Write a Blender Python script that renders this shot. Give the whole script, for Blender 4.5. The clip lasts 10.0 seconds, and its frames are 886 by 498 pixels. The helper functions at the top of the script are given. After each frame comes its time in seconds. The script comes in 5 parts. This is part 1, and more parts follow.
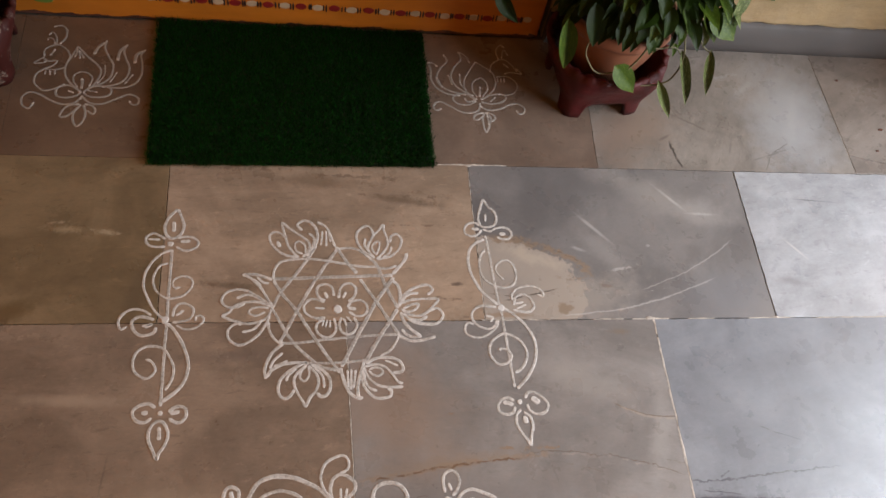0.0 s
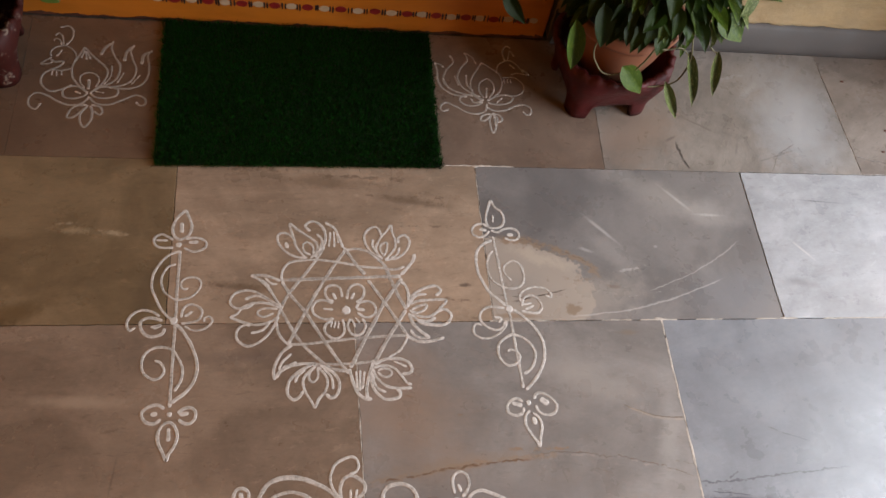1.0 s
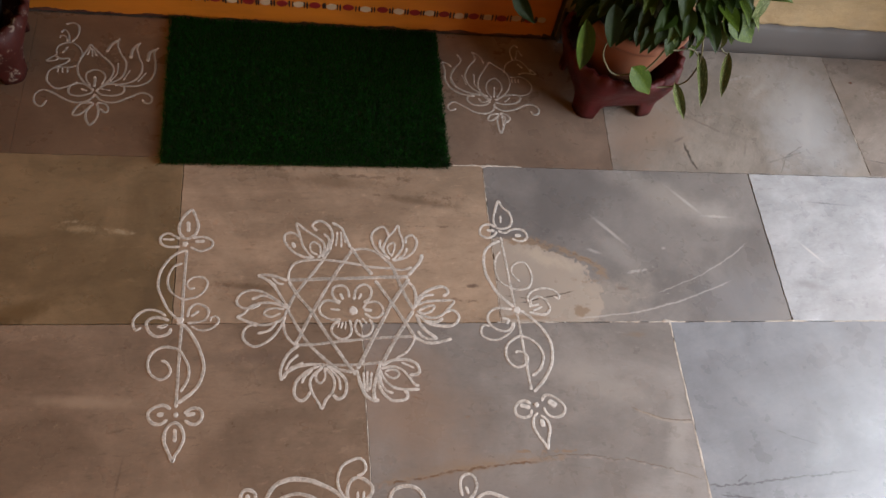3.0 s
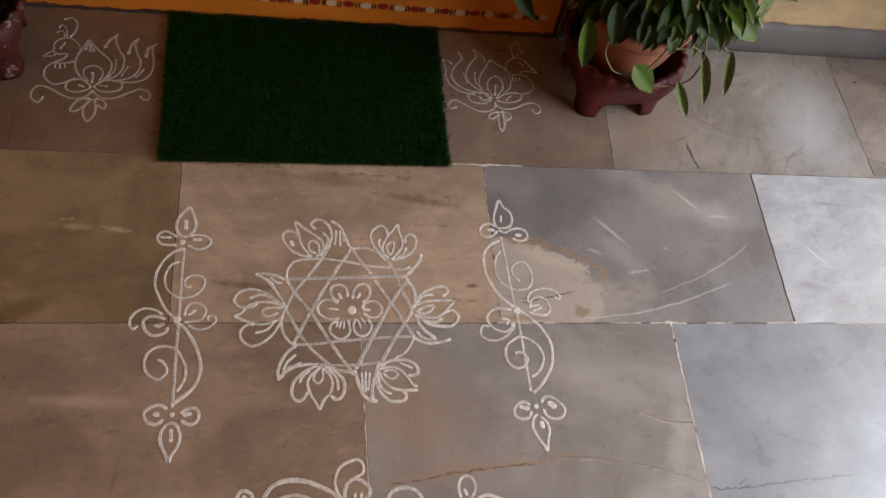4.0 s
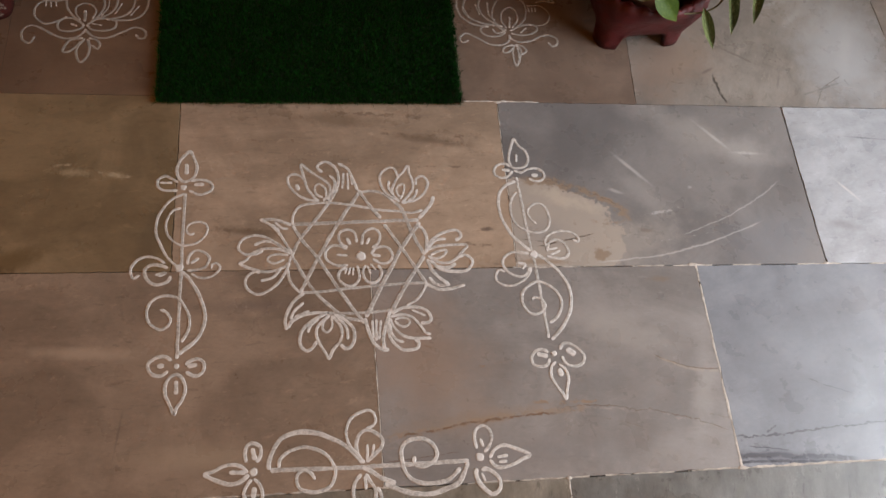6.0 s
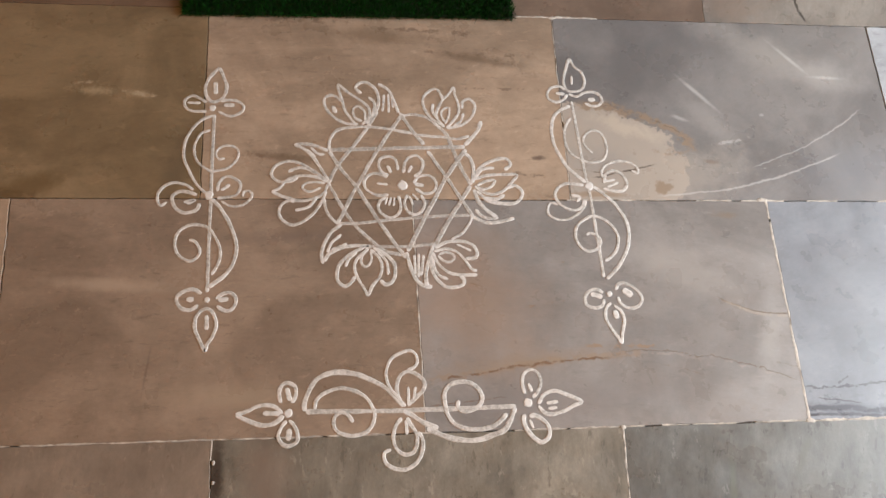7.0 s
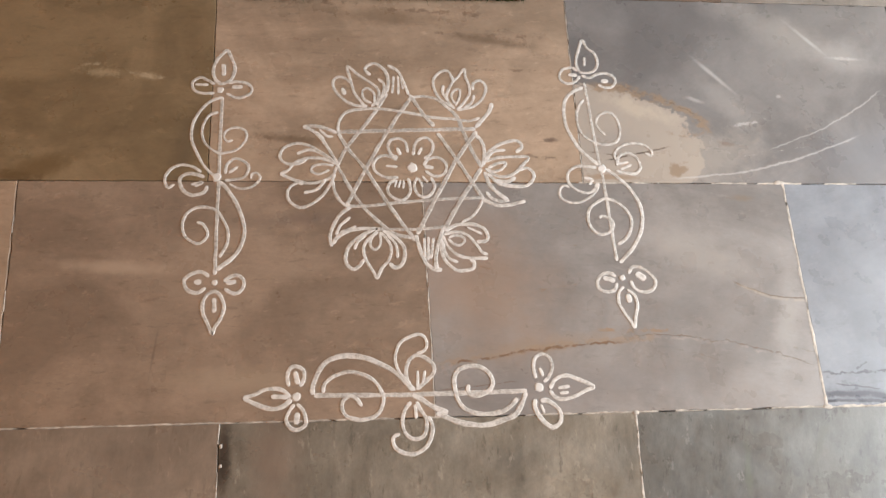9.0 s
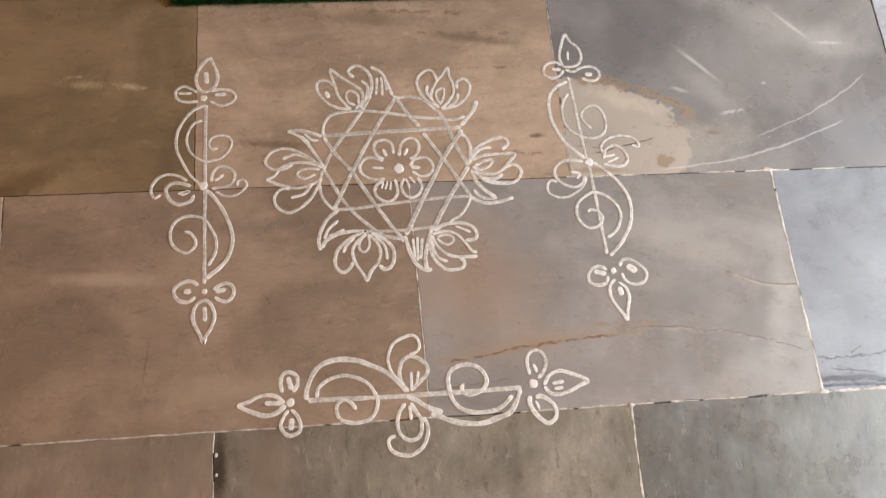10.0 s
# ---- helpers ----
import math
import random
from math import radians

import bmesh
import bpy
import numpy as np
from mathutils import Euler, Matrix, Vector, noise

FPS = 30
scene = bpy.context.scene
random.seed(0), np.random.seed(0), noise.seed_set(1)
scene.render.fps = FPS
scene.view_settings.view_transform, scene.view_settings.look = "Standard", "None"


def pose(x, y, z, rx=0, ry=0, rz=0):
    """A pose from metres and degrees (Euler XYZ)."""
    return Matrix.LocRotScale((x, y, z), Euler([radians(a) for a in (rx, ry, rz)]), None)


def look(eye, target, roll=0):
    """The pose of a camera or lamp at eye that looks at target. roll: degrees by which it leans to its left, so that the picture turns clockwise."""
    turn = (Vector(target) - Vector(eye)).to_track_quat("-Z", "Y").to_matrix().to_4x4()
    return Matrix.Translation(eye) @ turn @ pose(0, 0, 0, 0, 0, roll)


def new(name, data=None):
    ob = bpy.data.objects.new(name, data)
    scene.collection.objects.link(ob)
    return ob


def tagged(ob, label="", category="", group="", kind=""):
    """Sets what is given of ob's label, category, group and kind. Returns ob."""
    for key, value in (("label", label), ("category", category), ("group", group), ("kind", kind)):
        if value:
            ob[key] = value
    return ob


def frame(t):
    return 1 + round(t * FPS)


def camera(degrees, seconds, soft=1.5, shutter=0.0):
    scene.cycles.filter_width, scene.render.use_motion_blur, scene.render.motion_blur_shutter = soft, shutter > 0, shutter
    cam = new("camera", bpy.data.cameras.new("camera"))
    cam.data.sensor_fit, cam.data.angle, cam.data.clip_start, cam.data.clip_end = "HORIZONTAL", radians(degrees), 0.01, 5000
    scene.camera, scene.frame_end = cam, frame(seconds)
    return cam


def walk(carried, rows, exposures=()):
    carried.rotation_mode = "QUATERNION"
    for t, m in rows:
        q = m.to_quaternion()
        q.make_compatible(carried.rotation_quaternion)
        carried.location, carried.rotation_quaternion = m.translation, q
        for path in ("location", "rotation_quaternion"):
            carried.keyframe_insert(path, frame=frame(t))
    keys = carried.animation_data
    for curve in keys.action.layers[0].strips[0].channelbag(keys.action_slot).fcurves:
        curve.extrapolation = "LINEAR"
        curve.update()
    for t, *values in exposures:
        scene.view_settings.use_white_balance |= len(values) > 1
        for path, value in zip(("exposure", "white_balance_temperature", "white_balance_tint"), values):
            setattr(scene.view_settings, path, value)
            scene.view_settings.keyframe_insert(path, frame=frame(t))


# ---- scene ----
cam = camera(56.9, 10.0)
PATH = [
    (0, (-0.03, -0.715, 1.42), (0.266, 0.298, -0.279), 14.5),
    (0.5, (-0.042, -0.71, 1.418), (0.262, 0.302, -0.281), 14.9),
    (1, (-0.05, -0.713, 1.417), (0.251, 0.301, -0.28), 14.7),
    (1.5, (-0.059, -0.714, 1.417), (0.244, 0.301, -0.279), 14.7),
    (2, (-0.061, -0.711, 1.417), (0.24, 0.301, -0.281), 14.7),
    (2.5, (-0.065, -0.707, 1.415), (0.237, 0.304, -0.284), 14.9),
    (4, (-0.061, -0.69, 1.402), (0.24, 0.311, -0.303), 15.5),
    (4.5, (-0.048, -0.685, 1.4), (0.241, 0.314, -0.308), 14.3),
    (5, (-0.047, -0.68, 1.394), (0.235, 0.308, -0.322), 13.7),
    (5.2, (-0.0463, -0.6761, 1.3856), (0.2318, 0.2793, -0.3220), 13.99),
    (6.3, (-0.04, -0.641, 1.31), (0.205, 0.194, -0.491), 14.5),
    (6.5, (-0.046, -0.621, 1.288), (0.188, 0.166, -0.536), 14.8),
    (7, (-0.057, -0.608, 1.242), (0.13, 0.12, -0.611), 13.6),
    (7.5, (-0.066, -0.603, 1.231), (0.089, 0.111, -0.631), 11.6),
    (8, (-0.054, -0.61, 1.227), (0.094, 0.102, -0.636), 11.1),
    (8.5, (-0.057, -0.611, 1.224), (0.1, 0.096, -0.64), 11.9),
    (9, (-0.051, -0.618, 1.219), (0.105, 0.097, -0.642), 11.7),
    (9.5, (-0.041, -0.617, 1.221), (0.116, 0.097, -0.64), 10.6),
    (10, (-0.033, -0.618, 1.217), (0.122, 0.097, -0.645), 9.4),
]

EXPOSURES = [(0, 0.14, 7400, 18), (4.5, 0.08, 7400, 18), (5.2, 0.06, 7400, 18), (6.3, 0.13, 7400, 17), (7.0, 0.54, 7350, 14), (7.5, 0.65, 7350, 13), (10, 0.67, 7350, 13)]
walk(cam, [(t, look(eye, target, roll)) for t, eye, target, roll in PATH], EXPOSURES)

# ---- light: daylight through the open side of the porch ----
world = bpy.data.worlds.new("sky")
scene.world = world
world.use_nodes = True
sky = world.node_tree.nodes.new("ShaderNodeTexSky")
sky.sky_type, sky.sun_disc = "NISHITA", False
sky.sun_elevation, sky.sun_rotation = radians(50), radians(200)
world.node_tree.nodes["Background"].inputs["Strength"].default_value = 0.10
world.node_tree.links.new(sky.outputs["Color"], world.node_tree.nodes["Background"].inputs["Color"])

EAST, WEST, SOUTH, NORTH, TOP = 2.15, -1.70, -2.3, 0.738, 2.7
OPEN_Y0, OPEN_Y1, OPEN_Z0, OPEN_Z1 = -1.35, 0.36, 0.10, 2.1
# inner corner of the added pier that holds light off the wall corner
PIER_X, PIER_Y = 1.62, 0.40
lamp = bpy.data.lights.new("daylight", "AREA")
lamp.shape, lamp.size, lamp.size_y = "RECTANGLE", OPEN_Y1 - OPEN_Y0, OPEN_Z1 - OPEN_Z0
lamp.energy, lamp.color = 132.0, (0.72, 0.865, 1.0)
day = new("daylight", lamp)
day.matrix_world = look((EAST + 0.06, (OPEN_Y0 + OPEN_Y1) / 2, (OPEN_Z0 + OPEN_Z1) / 2), (0, (OPEN_Y0 + OPEN_Y1) / 2, (OPEN_Z0 + OPEN_Z1) / 2))


# ---- materials ----
class Nodes:
    """A small wrapper to wire up one material."""

    def __init__(self, name, rough=0.5, metal=0.0):
        self.mat = bpy.data.materials.new(name)
        self.mat.use_nodes = True
        self.tree = self.mat.node_tree
        self.out = self.tree.nodes["Principled BSDF"]
        self.out.inputs["Roughness"].default_value = rough
        self.out.inputs["Metallic"].default_value = metal
        self.place = self.tree.nodes.new("ShaderNodeTexCoord").outputs["Object"]
        self.shaken = {}

    def put(self, socket, value):
        if isinstance(value, bpy.types.NodeSocket):
            self.tree.links.new(value, socket)
        elif isinstance(value, tuple) and len(value) == 3 and socket.type == "RGBA":
            socket.default_value = (*value, 1)
        else:
            socket.default_value = value

    def math(self, op, a, b=0.0, c=0.0):
        n = self.tree.nodes.new("ShaderNodeMath")
        n.operation = op
        for s, v in zip(n.inputs, (a, b, c)):
            self.put(s, v)
        return n.outputs[0]

    def vec(self, op, a, b=(0, 0, 0)):
        n = self.tree.nodes.new("ShaderNodeVectorMath")
        n.operation = op
        self.put(n.inputs[0], a)
        self.put(n.inputs[1], b)
        return n.outputs["Value"] if op == "LENGTH" else n.outputs["Vector"]

    def noise(self, scale, detail=4.0, stretch=(1, 1, 1), turn=0.0, shift=(0, 0, 0), rough=0.6, twist=0.0):
        m = self.tree.nodes.new("ShaderNodeMapping")
        m.inputs["Scale"].default_value = stretch
        m.inputs["Location"].default_value = shift
        way = self.place
        if turn:
            r = self.tree.nodes.new("ShaderNodeVectorRotate")
            r.rotation_type = "Z_AXIS"
            r.inputs["Angle"].default_value = -radians(turn)
            self.put(r.inputs["Vector"], way)
            way = r.outputs[0]
        self.put(m.inputs["Vector"], way)
        n = self.tree.nodes.new("ShaderNodeTexNoise")
        n.inputs["Scale"].default_value = scale
        n.inputs["Detail"].default_value = detail
        n.inputs["Roughness"].default_value = rough
        n.inputs["Distortion"].default_value = twist
        self.put(n.inputs["Vector"], m.outputs[0])
        return n.outputs["Fac"]

    def span(self, v, a, b, lo=0.0, hi=1.0):
        n = self.tree.nodes.new("ShaderNodeMapRange")
        n.interpolation_type = "SMOOTHSTEP"
        for s, w in zip(n.inputs, (v, a, b, lo, hi)):
            self.put(s, w)
        return n.outputs[0]

    def mix(self, fac, a, b, mode="MIX"):
        n = self.tree.nodes.new("ShaderNodeMix")
        n.data_type, n.blend_type = "RGBA", mode
        self.put(n.inputs["Factor"], fac)
        self.put(n.inputs[6], a)
        self.put(n.inputs[7], b)
        return n.outputs[2]

    def ragged(self, wobble):
        """The place on the stone, shaken by that many metres, coarsely and finely."""
        if wobble not in self.shaken:
            way = self.place
            for scale, amp, detail in ((22, 3.0, 3), (110, 1.6, 4)):
                t = self.tree.nodes.new("ShaderNodeTexNoise")
                t.inputs["Scale"].default_value, t.inputs["Detail"].default_value = scale, detail
                self.put(t.inputs["Vector"], self.place)
                push = self.vec("SUBTRACT", t.outputs["Color"], (0.5, 0.5, 0.5))
                push = self.vec("MULTIPLY", push, (amp * wobble, amp * wobble, 0.0))
                way = self.vec("ADD", way, push)
            self.shaken[wobble] = way
        return self.shaken[wobble]

    def vein(self, x0, y0, x1, y1, width, bow=0.0, wobble=0.004, gap=0.35):
        """A mask: a ragged, broken line between two places on the stone, bowed to its left."""
        m = self.tree.nodes.new("ShaderNodeMapping")
        m.vector_type = "TEXTURE"
        m.inputs["Location"].default_value = ((x0 + x1) / 2, (y0 + y1) / 2, 0)
        m.inputs["Rotation"].default_value[2] = math.atan2(y1 - y0, x1 - x0)
        m.inputs["Scale"].default_value = (math.hypot(x1 - x0, y1 - y0) / 2, 1, 1)
        self.put(m.inputs["Vector"], self.ragged(wobble))
        s = self.tree.nodes.new("ShaderNodeSeparateXYZ")
        self.put(s.inputs[0], m.outputs[0])
        u, v = s.outputs[0], s.outputs[1]
        if bow:
            v = self.math("ADD", v, self.math("MULTIPLY_ADD", self.math("MULTIPLY", u, u), bow, -bow))
        body = self.span(self.math("ABSOLUTE", v), width / 2, width / 5)
        ends = self.span(self.math("ABSOLUTE", u), 1.02, 0.8)
        broken = self.span(self.noise(48, 4, shift=(x0 * 9, y1 * 7, 0), rough=0.7), gap, gap + 0.16)
        return self.math("MULTIPLY", self.math("MULTIPLY", body, ends), broken)

    def blot(self, cx, cy, turn, rx, ry, soft=0.4, warp=0.3, grain=9.0, bow=0.0, wobble=0.0):
        """A mask: an ellipse or a bowed band with a ragged edge, at its own place on the stone."""
        m = self.tree.nodes.new("ShaderNodeMapping")
        m.vector_type = "TEXTURE"
        m.inputs["Location"].default_value = (cx, cy, 0)
        m.inputs["Rotation"].default_value[2] = radians(turn)
        m.inputs["Scale"].default_value = (rx, ry, 1000)
        self.put(m.inputs["Vector"], self.ragged(wobble) if wobble else self.place)
        s = self.tree.nodes.new("ShaderNodeSeparateXYZ")
        self.put(s.inputs[0], m.outputs[0])
        u, v = s.outputs[0], s.outputs[1]
        if bow:
            v = self.math("ADD", v, self.math("MULTIPLY", self.math("MULTIPLY", u, u), bow))
        d = self.math("SQRT", self.math("ADD", self.math("MULTIPLY", u, u), self.math("MULTIPLY", v, v)))
        w = self.math("MULTIPLY", self.math("SUBTRACT", self.noise(grain, 5, shift=(cx * 7, cy * 5, 0)), 0.5), 2 * warp)
        w = self.math("ADD", w, self.math("MULTIPLY", self.math("SUBTRACT", self.noise(grain * 4.5, 6, shift=(cy * 7, cx * 5, 0), rough=0.75), 0.5), 1.8 * warp))
        return self.span(self.math("ADD", d, w), 1.0, 1.0 - soft)

    def finish(self, colour, bump=None, strength=0.2, depth=0.001, rough=None):
        self.put(self.out.inputs["Base Color"], colour)
        if rough is not None:
            self.put(self.out.inputs["Roughness"], rough)
        if bump is not None:
            b = self.tree.nodes.new("ShaderNodeBump")
            b.inputs["Strength"].default_value = strength
            b.inputs["Distance"].default_value = depth
            self.put(b.inputs["Height"], bump)
            self.put(self.out.inputs["Normal"], b.outputs[0])
        return self.mat


def stone(name, light, dark, turn=0.0, seed=0.0, streak=0.5, marks=(), gloss=0.30, speck=0.12, mottle=(5, 1), fleck=0.22, veins=0.0, cracks=()):
    """Worn polished stone slab: cloudy tone, long streaks in one direction, specks and single marks."""
    n = Nodes(name)
    cloud = n.noise(mottle[0], 6, (1, mottle[1], 1), turn, (seed, seed * 1.7, 0), 0.62, 0.6)
    colour = n.mix(n.span(cloud, 0.36, 0.66), tuple(0.93 * c for c in dark), tuple(1.05 * c for c in light))
    lines = n.noise(9, 8, (0.6, 3.2, 1), turn, (seed * 3, seed, 0), 0.72, 0.5)
    colour = n.mix(n.math("MULTIPLY", n.span(lines, 0.55, 0.8), streak), colour, tuple(0.55 * c for c in dark))
    pale = n.noise(6, 8, (0.6, 2.6, 1), turn, (seed + 4, seed * 2, 0), 0.68, 0.3)
    colour = n.mix(n.math("MULTIPLY", n.span(pale, 0.56, 0.78), streak * 0.7), colour, tuple(min(1, 1.35 * c) for c in light))
    blotch = n.noise(15, 8, (0.8, 1.5, 1), turn, (seed * 2, seed, 0), 0.78, 0.0)
    colour = n.mix(1.0, colour, n.span(blotch, 0.28, 0.74, 1 - 0.75 * fleck, 1 + 0.55 * fleck), "MULTIPLY")
    dash = n.noise(36, 8, (0.55, 1.9, 1), turn, (seed, seed * 4, 0), 0.74, 0.2)
    colour = n.mix(n.span(dash, 0.575, 0.625, 0, 1.5 * fleck), colour, tuple(0.5 * c for c in dark))
    chips = n.noise(34, 8, (0.7, 1.6, 1), turn + 8, (seed * 5, 2, 0), 0.76, 0.2)
    colour = n.mix(n.span(chips, 0.585, 0.635, 0, 1.2 * fleck), colour, tuple(min(1, 1.5 * c) for c in light))
    dust = n.noise(110, 5, (1, 1.3, 1), turn, (seed, 0, 0), 0.7)
    colour = n.mix(1.0, colour, n.span(dust, 0.25, 0.75, 0.96, 1.04), "MULTIPLY")
    grain = n.noise(260, 3, (1, 1.6, 1), turn)
    colour = n.mix(n.span(grain, 0.3, 0.7, 0.0, 0.5 * speck), colour, tuple(0.6 * c for c in dark))
    spots = n.noise(34, 2, (1, 1.4, 1), turn + 20, (seed, 3, 0), 0.5)
    colour = n.mix(n.span(spots, 0.60, 0.80, 0, 0.9 * fleck), colour, tuple(0.4 * c for c in dark))
    ridge = n.math("ABSOLUTE", n.math("SUBTRACT", n.noise(3.6, 5, (0.6, 1.5, 1), turn + 15, (seed * 9, 1, 0), 0.55, 1.2), 0.5))
    colour = n.mix(n.math("MULTIPLY", n.span(ridge, 0.010, 0.0), veins), colour, tuple(min(1, 1.45 * c) for c in light))
    for shape, tone, amount in marks:
        colour = n.mix(n.math("MULTIPLY", n.blot(*shape), amount), colour, tone)
    rough = n.span(n.noise(14, 5, (1, 1, 1), 0, (seed, 9, 0)), 0.3, 0.75, gloss - 0.06, gloss + 0.16)
    relief = n.math("ADD", n.math("MULTIPLY", n.noise(45, 6, (1, 1.5, 1), turn), 0.6), n.math("MULTIPLY", n.noise(3.2, 2), 1.5))
    for shape, tone, amount, depth in cracks:
        line = n.math("MULTIPLY", n.vein(*shape), amount)
        colour = n.mix(line, colour, tone)
        relief = n.math("SUBTRACT", relief, n.math("MULTIPLY", line, depth))
    return n.finish(colour, relief, 0.3, 0.0012, rough)


